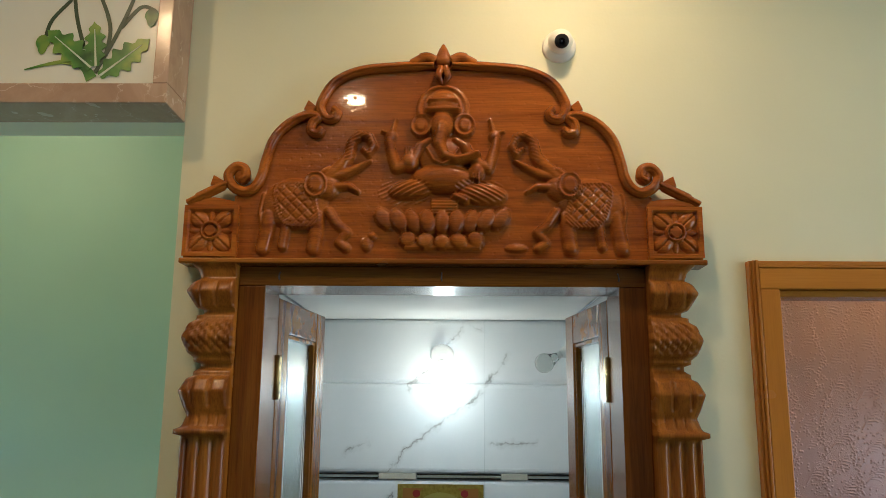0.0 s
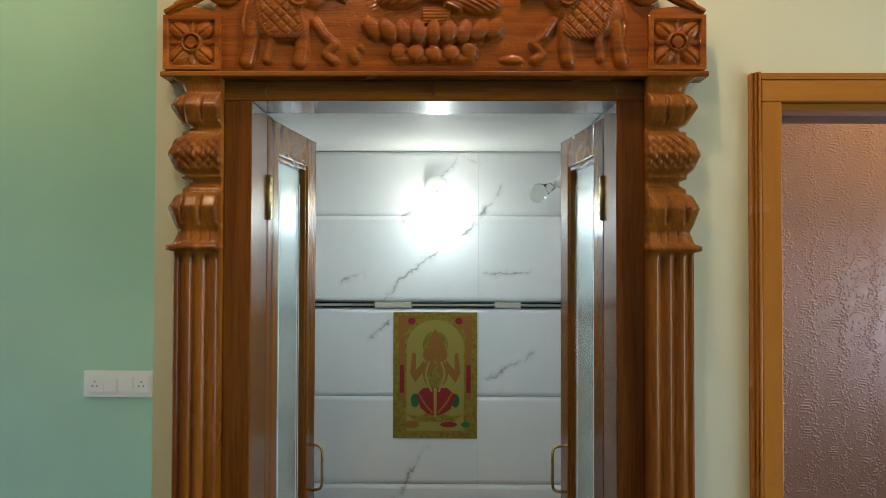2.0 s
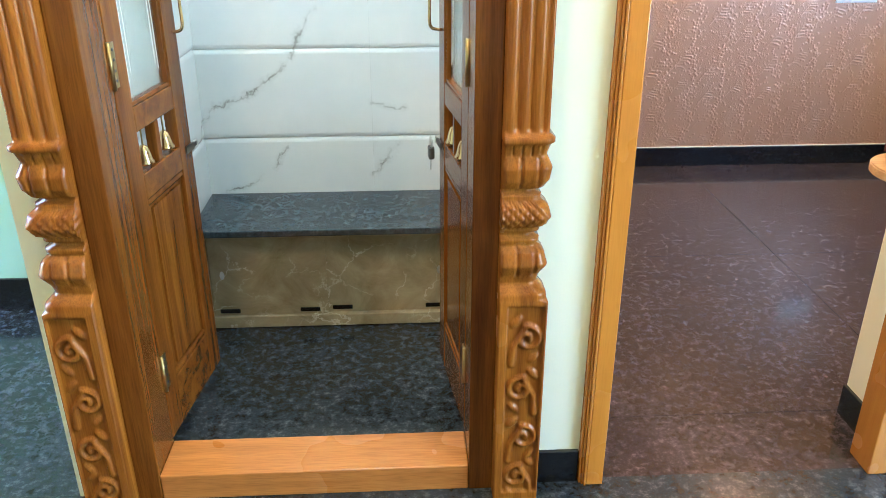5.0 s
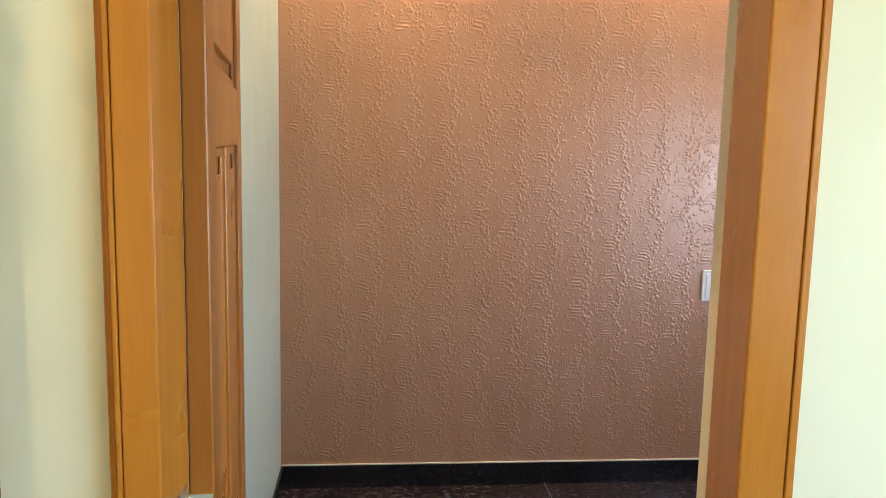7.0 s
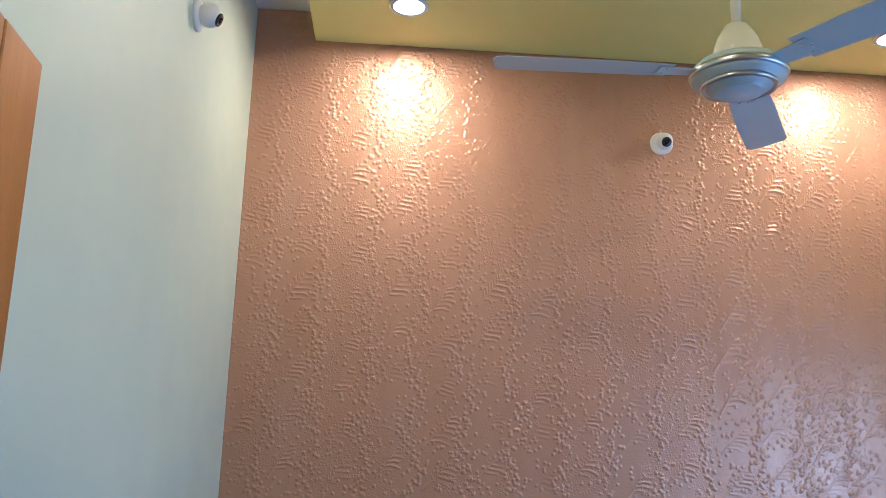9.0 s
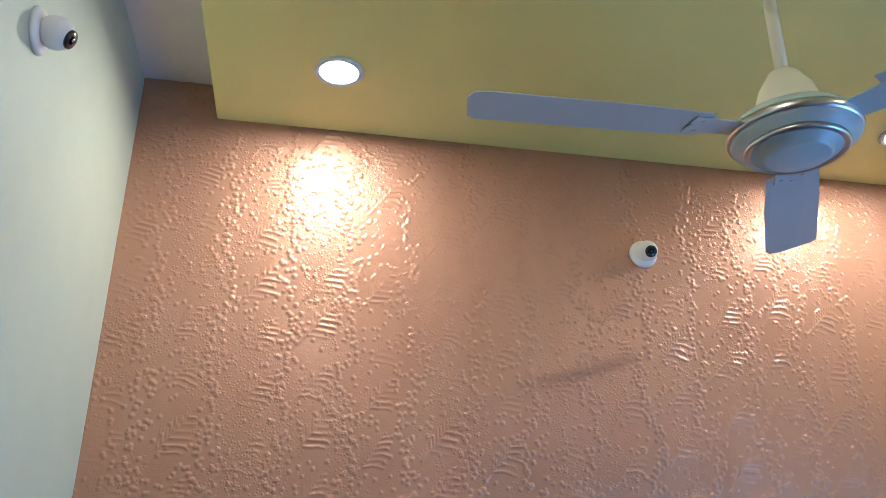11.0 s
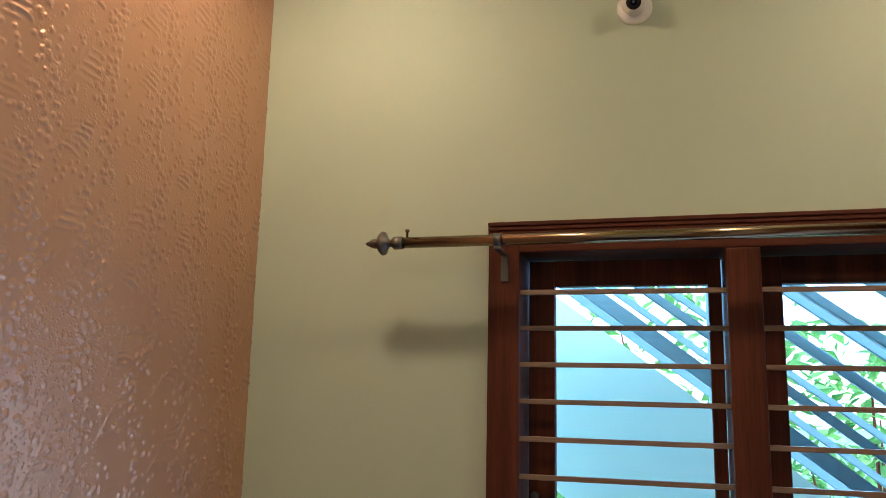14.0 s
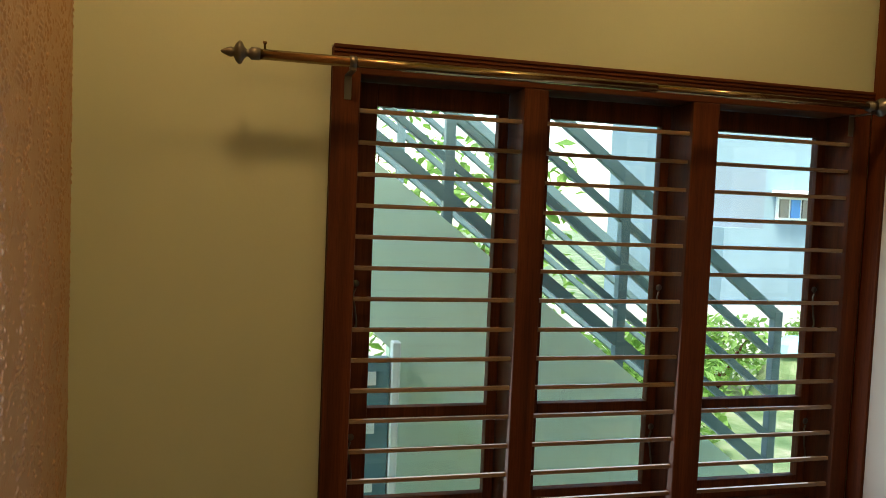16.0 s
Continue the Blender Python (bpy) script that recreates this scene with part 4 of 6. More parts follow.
for s in (-1, 1):
    lobes = (smooth_curve([(s * wide(x), CREST_Y - 0.004, z) for x, z in ((0.02, 2.586), (0.10, 2.582), (0.18, 2.572), (0.235, 2.545), (0.262, 2.505), (0.268, 2.478), (0.255, 2.455), (0.236, 2.455), (0.230, 2.470), (0.240, 2.480))], 6),
             smooth_curve([(s * wide(x), CREST_Y - 0.004, z) for x, z in ((0.262, 2.430), (0.272, 2.418), (0.288, 2.424), (0.286, 2.444), (0.272, 2.458), (0.300, 2.462), (0.340, 2.442), (0.372, 2.405), (0.388, 2.355), (0.396, 2.318), (0.412, 2.292), (0.440, 2.280), (0.474, 2.292), (0.486, 2.318), (0.470, 2.338), (0.446, 2.334), (0.442, 2.316), (0.456, 2.308))], 6),
             smooth_curve([(s * wide(x), CREST_Y - 0.004, z) for x, z in ((0.486, 2.300), (0.515, 2.284), (0.550, 2.266), (0.574, 2.252))], 6))
    for line in lobes:
        n_ = len(line)
        part("scroll_moulding", tube([Vector((XC, 0, 0)) + p for p in line], [0.012 if 2 < k < n_ - 6 else 0.0095 for k in range(n_)], 10), CARVED, surround, "", True)
        part("scroll_bead", tube([Vector((XC, -0.010, 0)) + p for p in line], 0.0045, 8), CARVED, surround, "", True)
    part("scroll_fill", lathe([(0, 0), (0.020, 0.0), (0.017, 0.010), (0.008, 0.016), (0, 0.017)], 20, Matrix.Translation((XC + s * 0.456, CREST_Y + 0.006, 2.318)) @ pose(0, 0, 0, 90)), CARVED, surround, "", True)
    for px, pz, a in ((0.282, 2.474, 35), (0.500, 2.296, 25)):
        part("leaf_tip", prism([(0, -0.010), (0.022, -0.012), (0.026, 0.012), (0.0, 0.010)], Matrix.Translation((XC + s * wide(px), CREST_Y + 0.008, pz)) @ pose(0, 0, 0, 90) @ Matrix.Diagonal((s, 1, 1, 1)) @ pose(0, 0, 0, 0, 0, a), 0.018, 0.002), CARVED, surround)
    # corner block with a flower
    x0, x1 = (XC + s * 0.455, XC + s * 0.574)
    fu, fv = np.meshgrid(np.linspace(-0.058, 0.058, 64), np.linspace(-0.058, 0.058, 64))
    sq = (np.maximum(np.abs(fu), np.abs(fv)) > 0.047) * 0.010
    r_, a_ = np.hypot(fu, fv), np.arctan2(fv, fu)
    pet = np.zeros_like(fu)
    for k in range(4):
        ca, sa = math.cos(math.pi / 4 + k * math.pi / 2), math.sin(math.pi / 4 + k * math.pi / 2)
        p = dome(fu, fv, 0.036 * ca, 0.036 * sa, 0.024, 0.019, 0.011, 45 + 90 * k)
        p = p - 0.004 * (np.abs(-fu * sa + fv * ca) < 0.0022) * (p > 0)
        pet = np.maximum(pet, p)
        ca, sa = math.cos(k * math.pi / 2), math.sin(k * math.pi / 2)
        pet = np.maximum(pet, dome(fu, fv, 0.033 * ca, 0.033 * sa, 0.015, 0.007, 0.006, 90 * k))
    hub = np.maximum(0.015 * np.clip(1 - np.abs(r_ - 0.0185) / 0.005, 0, 1) ** 0.5, 0.012 * (r_ < 0.013))
    fh = np.maximum(np.maximum(sq, pet * (np.maximum(np.abs(fu), np.abs(fv)) <= 0.047)), hub)
    mid = (x0 + x1) / 2
    grid_part("flower_block", np.stack([mid + fu * 1.03, CREST_Y - 0.012 - fh, 2.186 + fv], -1), CARVED, surround)
    part("corner_block", box(min(x0, x1), CREST_Y - 0.013, 2.1245, max(x0, x1), HALL_Y - 0.001, 2.246, 0.002), CARVED, surround)
    part("block_cap", prism([(-0.060, 0), (0.060, 0), (0.050, 0.010), (0.0, 0.020), (-0.050, 0.014)], Matrix.Translation((mid, HALL_Y - 0.001, 2.2465)) @ pose(0, 0, 0, 90), 0.045, 0.002), CARVED, surround)
part("finial_gable", prism([(-0.082, 2.574), (0.082, 2.574), (0.060, 2.592), (0.030, 2.606), (0.0, 2.612), (-0.030, 2.606), (-0.060, 2.592)], Matrix.Translation((XC, HALL_Y - 0.001, 0)) @ pose(0, 0, 0, 90), 0.040, 0.003), CARVED, surround)
part("crest_foot", box(XC - 0.579, CREST_Y - 0.026, 2.112, XC + 0.579, HALL_Y - 0.001, 2.124, 0.003), TEAK_X, surround)
crown = part("finial", lathe([(0, 0), (0.016, 0.0), (0.022, 0.012), (0.016, 0.026), (0.010, 0.040), (0.003, 0.052), (0, 0.054)], 20, Matrix.Translation((XC, CREST_Y - 0.004, 2.586)) @ Matrix.Diagonal((1, 0.7, 1, 1))), CARVED, surround, "", True)
for s in (-1, 1):
    part("finial_scroll", tube([Vector((XC + s * p[0], CREST_Y - 0.006, p[1])) for p in smooth_curve([(0.018, 2.596), (0.040, 2.606), (0.064, 2.596), (0.082, 2.584)], 5)], [0.012] * 8 + [0.010] * 5 + [0.006] * 3, 10), CARVED, surround, "", True)
    part("finial_leaf", tube([(XC + s * 0.004, CREST_Y - 0.010, 2.580), (XC + s * 0.012, CREST_Y - 0.012, 2.555), (XC, CREST_Y - 0.010, 2.535)], [0.010, 0.009, 0.003], 8), CARVED, surround, "", True)


def pillar_shape(s):
    """One pillar: half width and depth change with height; flutes, petals, nets and scrolls are cut into it."""
    zs = np.concatenate([np.arange(0.0, 2.112, 0.0045), [2.112]])
    prof = [(0.0, 0.563), (0.574, 0.563), (0.575, 0.562), (0.592, 0.560), (0.612, 0.540), (0.632, 0.545), (0.66, 0.560), (0.69, 0.552), (0.706, 0.535), (0.708, 0.541), (0.720, 0.541), (0.722, 0.528), (0.736, 0.528),
            (0.738, 0.541), (0.748, 0.541), (0.755, 0.554), (0.775, 0.563), (0.800, 0.556), (0.812, 0.541), (0.824, 0.541), (0.826, 0.529), (0.838, 0.529), (0.840, 0.545), (0.860, 0.556), (0.888, 0.560), (0.915, 0.548), (0.940, 0.556), (0.944, 0.562), (0.958, 0.562), (0.959, 0.549),
            (1.742, 0.549), (1.743, 0.565), (1.757, 0.565), (1.760, 0.553), (1.785, 0.545), (1.802, 0.552), (1.835, 0.562), (1.862, 0.550), (1.868, 0.539), (1.880, 0.539), (1.882, 0.528), (1.897, 0.528), (1.899, 0.540), (1.908, 0.541), (1.918, 0.552), (1.948, 0.564), (1.980, 0.553), (1.990, 0.540),
            (2.000, 0.540), (2.002, 0.528), (2.014, 0.528), (2.016, 0.540), (2.024, 0.545), (2.050, 0.560), (2.068, 0.552), (2.076, 0.545), (2.080, 0.536), (2.100, 0.542), (2.112, 0.556)]
    w = np.interp(zs, [p[0] for p in prof], [p[1] for p in prof])
    d = 0.040 + (w - 0.528) * 1.0
    rows = []
    inner = 0.452
    for z, wi, di in zip(zs, w, d):
        block = z < 0.575
        rc = 0.004 if block else (0.012 if 0.959 < z < 1.742 else 0.026)
        rc = min(rc, di - 0.002)
        arc = np.linspace(0, math.pi / 2, 12)
        px = np.concatenate([[wi], wi - rc + rc * np.cos(arc), np.linspace(wi - rc, inner, 42)[1:], [inner]])
        py = np.concatenate([[0.0], di - rc + rc * np.sin(arc), np.full(41, di), [0.0]])
        f = (px - inner) / 0.10
        cut = np.zeros_like(px)
        front = np.clip((py - di * 0.4) / (di * 0.6), 0, 1)
        if 0.962 < z < 1.740:
            cut = 0.010 * (np.abs(np.sin(math.pi * f * 3.6)) ** 0.7 - 1) * min(1, (z - 0.962) / 0.01, (1.740 - z) / 0.01)
        elif 1.918 < z < 1.985 or 0.750 < z < 0.806:
            q = np.minimum(np.abs(((f * 0.1 + z) / 0.021) % 1 - 0.5), np.abs(((f * 0.1 - z) / 0.021) % 1 - 0.5))
            cut = 0.0055 * (np.clip(q * 4.5, 0, 1) - 1)
        elif 2.020 < z < 2.072 or 1.800 < z < 1.862 or 0.632 < z < 0.700 or 0.842 < z < 0.910:
            cut = 0.0065 * (np.clip(np.abs(np.sin(math.pi * f * 2.6)) * 2.0, 0, 1) - 1)
        elif 1.760 < z < 1.785 or 0.915 < z < 0.942:
            cut = 0.004 * (np.clip(np.abs(np.sin(math.pi * f * 5)) * 2, 0, 1) - 1)
        rows.append(np.stack([XC + s * px, HALL_Y - 0.001 - py - cut * front, np.full_like(px, z)], -1))
    P = np.array(rows)
    # scroll leaf on the foot block
    lx = (P[:, :, 0] - XC) * s - 0.5145
    lz = P[:, :, 2]
    inside = (lz < 0.560) & (lz > 0.03) & (np.abs(lx) < 0.043)
    face = P[:, :, 1] < HALL_Y - 0.045
    h = np.zeros_like(lx)
    for k, c in enumerate((0.475, 0.335, 0.195, 0.075)):
        g = 1 if k % 2 == 0 else -1
        h = np.maximum(h, stroke(lx, lz, [(g * p[0], p[1]) for p in spiral(0.006, c, 0.034, 0.006, 1.8, -1.35, 24)], 0.0068, 0.009))
        h = np.maximum(h, stroke(lx, lz, [(-g * 0.030, c - 0.070), (-g * 0.026, c - 0.02), (g * 0.004, c + 0.036)], [0.009, 0.007, 0.006], 0.009))
        h = np.maximum(h, dome(lx, lz, -g * 0.022, c + 0.045, 0.020, 0.010, 0.008, 50 * g))
        h = np.maximum(h, dome(lx, lz, g * 0.022, c - 0.052, 0.018, 0.009, 0.008, 50 * g))
    P[:, :, 1] = np.where(inside & face, P[:, :, 1] + 0.009 - h, P[:, :, 1])
    return P


for s in (-1, 1):
    grid_part("pillar", pillar_shape(s), TEAK, surround, None, "carved and fluted teak pillar")
part("jamb", boxes((XC - 0.4518, HALL_Y - 0.026, 0, XC - 0.392, 2.05, 2.068), bevel=0.003), SHADED_TEAK, surround)
part("jamb", boxes((XC + 0.392, HALL_Y - 0.026, 0, XC + 0.4518, 2.05, 2.068), bevel=0.003), SHADED_TEAK, surround)
part("head", boxes((XC - 0.4518, HALL_Y - 0.026, 2.0685, XC + 0.4518, 2.05, 2.1115), bevel=0.003), SHADED_TEAK_X, surround)
part("sill", boxes((XC - 0.3915, 1.905, 0.0, XC + 0.3915, 2.05, 0.076), bevel=0.004), wood("sill_teak", (0.33, 0.13, 0.02), (0.42, 0.18, 0.03), (0.48, 0.22, 0.045), along="x"), surround, "honey-coloured wooden sill")
for x in (XC - 0.36, XC, XC + 0.39):
    part("hook", tube(smooth_curve([(x, 1.904, 2.098), (x, 1.896, 2.094), (x, 1.892, 2.084), (x, 1.898, 2.080)], 4), 0.0016, 6), DARK_STEEL, surround, "small cup hook", True)


# ---- glazed shrine door leaves ----
def shrine_leaf(s):
    """Built shut along +x from its hinge at the origin, face towards -y; then swung open."""
    w, t = 0.390, 0.034
    hinge_x = XC + s * 0.392
    leaf = thing("shrine_door_leaf", (hinge_x, 2.052, 0.0), "open glazed teak shrine door leaf with small bells", "door", "shrine door leaves")
    swing = pose(0, 0, 0, 0, 0, 83) if s < 0 else pose(0, 0, 0, 0, 0, -83)

    def add(name, bm, mat, parent=leaf, label="", smooth=False):
        bm.transform(Matrix.Diagonal((-s, 1, 1, 1)))
        if s > 0:
            bmesh.ops.reverse_faces(bm, faces=bm.faces[:])
        bm.transform(swing)
        bm.transform(Matrix.Translation(leaf.location))
        return part(name, bm, mat, parent, label, smooth)

    st = 0.078
    add("stile", box(0.002, 0, 0.082, st, t, 2.062, 0.003), SHADED_TEAK)
    add("stile", box(w - st, 0, 0.082, w, t, 2.062, 0.003), SHADED_TEAK)
    for z0, z1 in ((1.982, 2.062), (0.905, 0.965), (0.735, 0.800), (0.082, 0.225)):
        add("rail", box(st + 0.0003, 0.0005, z0, w - st - 0.0003, t - 0.0005, z1, 0.003), SHADED_TEAK_X)
    x0, x1 = st, w - st
    for z0, z1 in ((0.9655, 1.9815),):
        add("glazing_bead", boxes((x0, 0.004, z0, x0 + 0.010, t - 0.004, z1), (x1 - 0.010, 0.004, z0, x1, t - 0.004, z1), (x0 + 0.0102, 0.004, z0, x1 - 0.0102, t - 0.004, z0 + 0.010), (x0 + 0.0102, 0.004, z1 - 0.010, x1 - 0.0102, t - 0.004, z1), bevel=0.002), SHADED_TEAK)
        pane = add("pane", box(x0 + 0.008, t / 2 - 0.002, z0 + 0.008, x1 - 0.008, t / 2 + 0.002, z1 - 0.008), FROST, leaf, "frosted glass pane with etched lines")
        pane.visible_shadow = False
        for k, q in enumerate((0.03, 0.045)):
            add("etched_line", boxes((x0 + q, t / 2 - 0.0034, z0 + q + 0.02, x0 + q + 0.002, t / 2 - 0.0024, z1 - q - 0.02), (x1 - q - 0.002, t / 2 - 0.0034, z0 + q + 0.02, x1 - q, t / 2 - 0.0024, z1 - q - 0.02)), PLASTIC, pane)
    mid = (x0 + x1) / 2
    add("mullion", box(mid - 0.012, 0.003, 0.8005, mid + 0.012, t - 0.003, 0.9045, 0.003), SHADED_TEAK)
    for bx in ((x0 + mid - 0.012) / 2, (x1 + mid + 0.012) / 2):
        bell = add("bell", lathe([(0.0, 0.0), (0.022, 0.0), (0.0235, 0.004), (0.019, 0.012), (0.015, 0.030), (0.011, 0.042), (0.004, 0.048), (0.0, 0.049)], 20, Matrix.Translation((bx, t / 2, 0.812))), BRIGHT_BRASS, leaf, "little brass bell", True)
        add("bell_hanger", tube([(bx, t / 2, 0.858), (bx, t / 2, 0.905)], 0.0022, 6), BRASS, bell)
    panel = add("lower_panel", box(x0 - 0.002, t / 2 - 0.006, 0.223, x1 + 0.002, t / 2 + 0.006, 0.737), SHADED_TEAK)
    for q, y in ((0.030, t / 2 - 0.013), (0.030, t / 2 + 0.0065)):
        own = box(x0 + q, y, 0.225 + q, x1 - q, y + 0.0065, 0.735 - q)
        add("raised_field", own, SHADED_TEAK, panel)
    for z0, z1 in ((0.2255, 0.243), (0.717, 0.7345)):
        add("panel_moulding", box(x0, 0.002, z0, x1, t - 0.002, z1, 0.005), SHADED_TEAK_X, panel)
    for z in (0.285, 1.075, 1.872):
        hinge = add("hinge", boxes((0.001, -0.0025, z - 0.05, 0.028, -0.0002, z + 0.05), bevel=0.0005), BRASS, leaf, "aged brass butt hinge")
        add("knuckle", tube([(-0.001, -0.003, z - 0.052), (-0.001, -0.003, z + 0.052)], 0.0055, 10), BRASS, hinge, "", True)
        for k in (-0.034, -0.012, 0.012, 0.034):
            add("screw", lathe([(0, 0), (0.004, 0), (0.003, 0.0012), (0, 0.0014)], 10, Matrix.Translation((0.017, -0.0026, z + k)) @ pose(0, 0, 0, 90)), DARK_STEEL, hinge)
    for side in (-1, 1):
        y0 = 0.0 if side < 0 else t
        add("pull_handle", tube(smooth_curve([(w - 0.028, y0, 1.092), (w - 0.028, y0 + side * 0.022, 1.096), (w - 0.028, y0 + side * 0.030, 1.112), (w - 0.028, y0 + side * 0.030, 1.155), (w - 0.028, y0 + side * 0.030, 1.198), (w - 0.028, y0 + side * 0.022, 1.214), (w - 0.028, y0, 1.218)], 5), 0.0042, 8), BRIGHT_BRASS, leaf, "brass pull handle", True)
    latch = add("latch", boxes((w - 0.050, -0.006, 0.770, w + 0.024, -0.001, 0.790), bevel=0.001), DARK_STEEL, leaf, "steel hasp")
    add("staple", tube(smooth_curve([(w + 0.004, -0.004, 0.772), (w + 0.022, -0.006, 0.772), (w + 0.026, -0.006, 0.780), (w + 0.022, -0.006, 0.789), (w + 0.004, -0.004, 0.789)], 4), 0.0030, 8), STEEL, latch, "", True)
    if s > 0:
        add("padlock", box(w - 0.004, -0.030, 0.728, w + 0.028, -0.014, 0.764, 0.004), DARK_STEEL, leaf, "small padlock")
        add("shackle", tube(smooth_curve([(w + 0.002, -0.022, 0.762), (w + 0.002, -0.022, 0.782), (w + 0.012, -0.022, 0.792), (w + 0.022, -0.022, 0.782), (w + 0.022, -0.022, 0.762)], 4), 0.003, 8), STEEL, leaf, "", True)
        add("key", box(w + 0.010, -0.024, 0.694, w + 0.016, -0.021, 0.730, 0.001), STEEL, leaf)
    return leaf


shrine_leaf(-1)
shrine_leaf(1)


# ---- bedroom doorway ----
door_case = thing("door_frame", (1.2165, HALL_Y, 0), "brown enamelled wooden door frame with grooved edge", "door frame")
FY0, FY1 = HALL_Y - 0.028, 2.045
for s, xo in ((1, 0.790), (-1, 1.650)):
    width, deep = (0.062, FY1) if s > 0 else (0.081, 1.996)
    part("jamb", box(min(xo + s * 0.018, xo + s * width), FY0, 0, max(xo + s * 0.018, xo + s * width), deep, 2.066, 0.003), ENAMEL, door_case)
    part("grooved_edge", boxes(*[(min(xo + s * a, xo + s * b), FY0 - d, 0, max(xo + s * a, xo + s * b), HALL_Y + 0.06, 2.131) for a, b, d in ((0.0, 0.0055, -0.010), (0.006, 0.011, -0.003), (0.0115, 0.0175, 0.002))], bevel=0.0015), ENAMEL, door_case)
ENAMEL_X = wood("brown_enamel_across", (0.41, 0.172, 0.012), (0.46, 0.200, 0.015), (0.50, 0.225, 0.018), (0.20, 0.30), "x", 0.15, pore=0.15)
part("head", boxes((0.8085, FY0, 2.0665, 1.6315, 2.002, 2.1135), (0.8575, FY0 + 0.02, 2.052, 1.5685, 1.990, 2.0662), bevel=0.003), ENAMEL_X, door_case)
part("grooved_edge", boxes((0.8085, FY0 - 0.002, 2.114, 1.6315, HALL_Y + 0.06, 2.119), (0.8085, FY0 + 0.003, 2.1195, 1.6315, HALL_Y + 0.06, 2.125), (0.8085, FY0 + 0.010, 2.1255, 1.6315, HALL_Y + 0.06, 2.131), bevel=0.0015), ENAMEL_X, door_case)
part("strike_plate", boxes((0.8522, 1.985, 0.99, 0.8540, 2.022, 1.13), bevel=0.0006), STEEL, door_case, "steel strike plate")

leaf = thing("bedroom_door", (0.851, 2.047, 0), "open brown wooden panel door with steel hinges", "door")
LEAF_TURN = Matrix.Translation(leaf.location) @ pose(0, 0, 0, 0, 0, 95.5)
LW, LT = 0.685, 0.034


def leaf_part(name, bm, mat, parent=leaf, label="", smooth=False):
    bm.transform(LEAF_TURN)
    return part(name, bm, mat, parent, label, smooth)


DOORWOOD = wood("door_brown", (0.30, 0.120, 0.014), (0.35, 0.146, 0.018), (0.39, 0.168, 0.024), (0.26, 0.36), coat=0.1, pore=0.2)
leaf_part("stile", box(0.001, -LT, 0.006, 0.105, 0, 2.060, 0.003), DOORWOOD)
leaf_part("stile", box(LW - 0.105, -LT, 0.006, LW, 0, 2.060, 0.003), DOORWOOD)
for z0, z1 in ((1.965, 2.06), (1.58, 1.69), (0.70, 0.82), (0.006, 0.20)):
    leaf_part("rail", box(0.1053, -LT + 0.0005, z0, LW - 0.1053, -0.0005, z1, 0.003), DOORWOOD)
for z0, z1, split in ((1.69, 1.965, False), (0.82, 1.58, True), (0.20, 0.70, False)):
    spans = ((0.105, LW / 2 - 0.04), (LW / 2 + 0.04, LW - 0.105)) if split else ((0.105, LW - 0.105),)
    if split:
        leaf_part("muntin", box(LW / 2 - 0.0397, -LT + 0.001, z0 + 0.0003, LW / 2 + 0.0397, -0.001, z1 - 0.0003, 0.003), DOORWOOD)
    for x0, x1 in spans:
        panel = leaf_part("panel", box(x0 - 0.002, -LT / 2 - 0.003, z0 - 0.002, x1 + 0.002, -LT / 2 + 0.003, z1 + 0.002), DOORWOOD)
        for y0, y1 in ((-LT / 2 - 0.010, -LT / 2 - 0.0032), (-LT / 2 + 0.0032, -LT / 2 + 0.010)):
            leaf_part("moulding", boxes((x0, y0, z0, x0 + 0.018, y1, z1), (x1 - 0.018, y0, z0, x1, y1, z1), (x0 + 0.0182, y0, z0, x1 - 0.0182, y1, z0 + 0.018), (x0 + 0.0182, y0, z1 - 0.018, x1 - 0.0182, y1, z1), bevel=0.004), DOORWOOD, panel)
            ym = y0 - 0.001 if y0 < -LT / 2 else y1 + 0.001
            leaf_part("raised_field", box(x0 + 0.045, min(ym, -LT / 2), z0 + 0.045, x1 - 0.045, max(ym, -LT / 2), z1 - 0.045, 0.003), DOORWOOD, panel)
for z in (0.30, 1.04, 1.84):
    hinge = leaf_part("hinge", boxes((-0.0026, -LT + 0.002, z - 0.062, 0.0008, -0.002, z + 0.062), bevel=0.0005), ZINC, leaf, "steel butt hinge")
    leaf_part("knuckle", tube([(-0.005, 0.002, z - 0.064), (-0.005, 0.002, z + 0.064)], 0.005, 10), ZINC, hinge, "", True)
    for k in (-0.045, -0.015, 0.015, 0.045):
        leaf_part("screw", lathe([(0, 0), (0.0045, 0), (0.0035, 0.0014), (0, 0.0016)], 10, Matrix.Translation((-0.0027, -LT / 2 + 0.005 * (1 if k > 0 else -1), z + k)) @ pose(0, 0, 0, 0, -90)), DARK_STEEL, hinge)

loft = thing("loft_cupboard", (1.25, 2.35, 2.127), "dark brown wooden loft cupboard above the bedroom doorway", "cupboard")
part("bottom_board", box(WEST_X + 0.004, SOUTH_Y + 0.003, 2.127, 1.80, 2.500, 2.145, 0.002), wood("loft_wood", (0.055, 0.016, 0.008), (0.085, 0.026, 0.014), (0.12, 0.036, 0.018), (0.25, 0.4), "x"), loft)
part("side_panel", box(1.772, SOUTH_Y + 0.003, 0.719, 1.80, 2.472, 2.1265, 0.002), DARKWOOD, loft)
part("end_panel", box(1.78, SOUTH_Y + 0.003, 2.1455, 1.80, 2.480, 2.935, 0.002), DARKWOOD, loft)
for x0, x1 in ((WEST_X + 0.006, 1.238), (1.240, 1.798)):
    part("shutter", box(x0, 2.481, 2.147, x1, 2.499, 2.935, 0.002), DARKWOOD, loft)

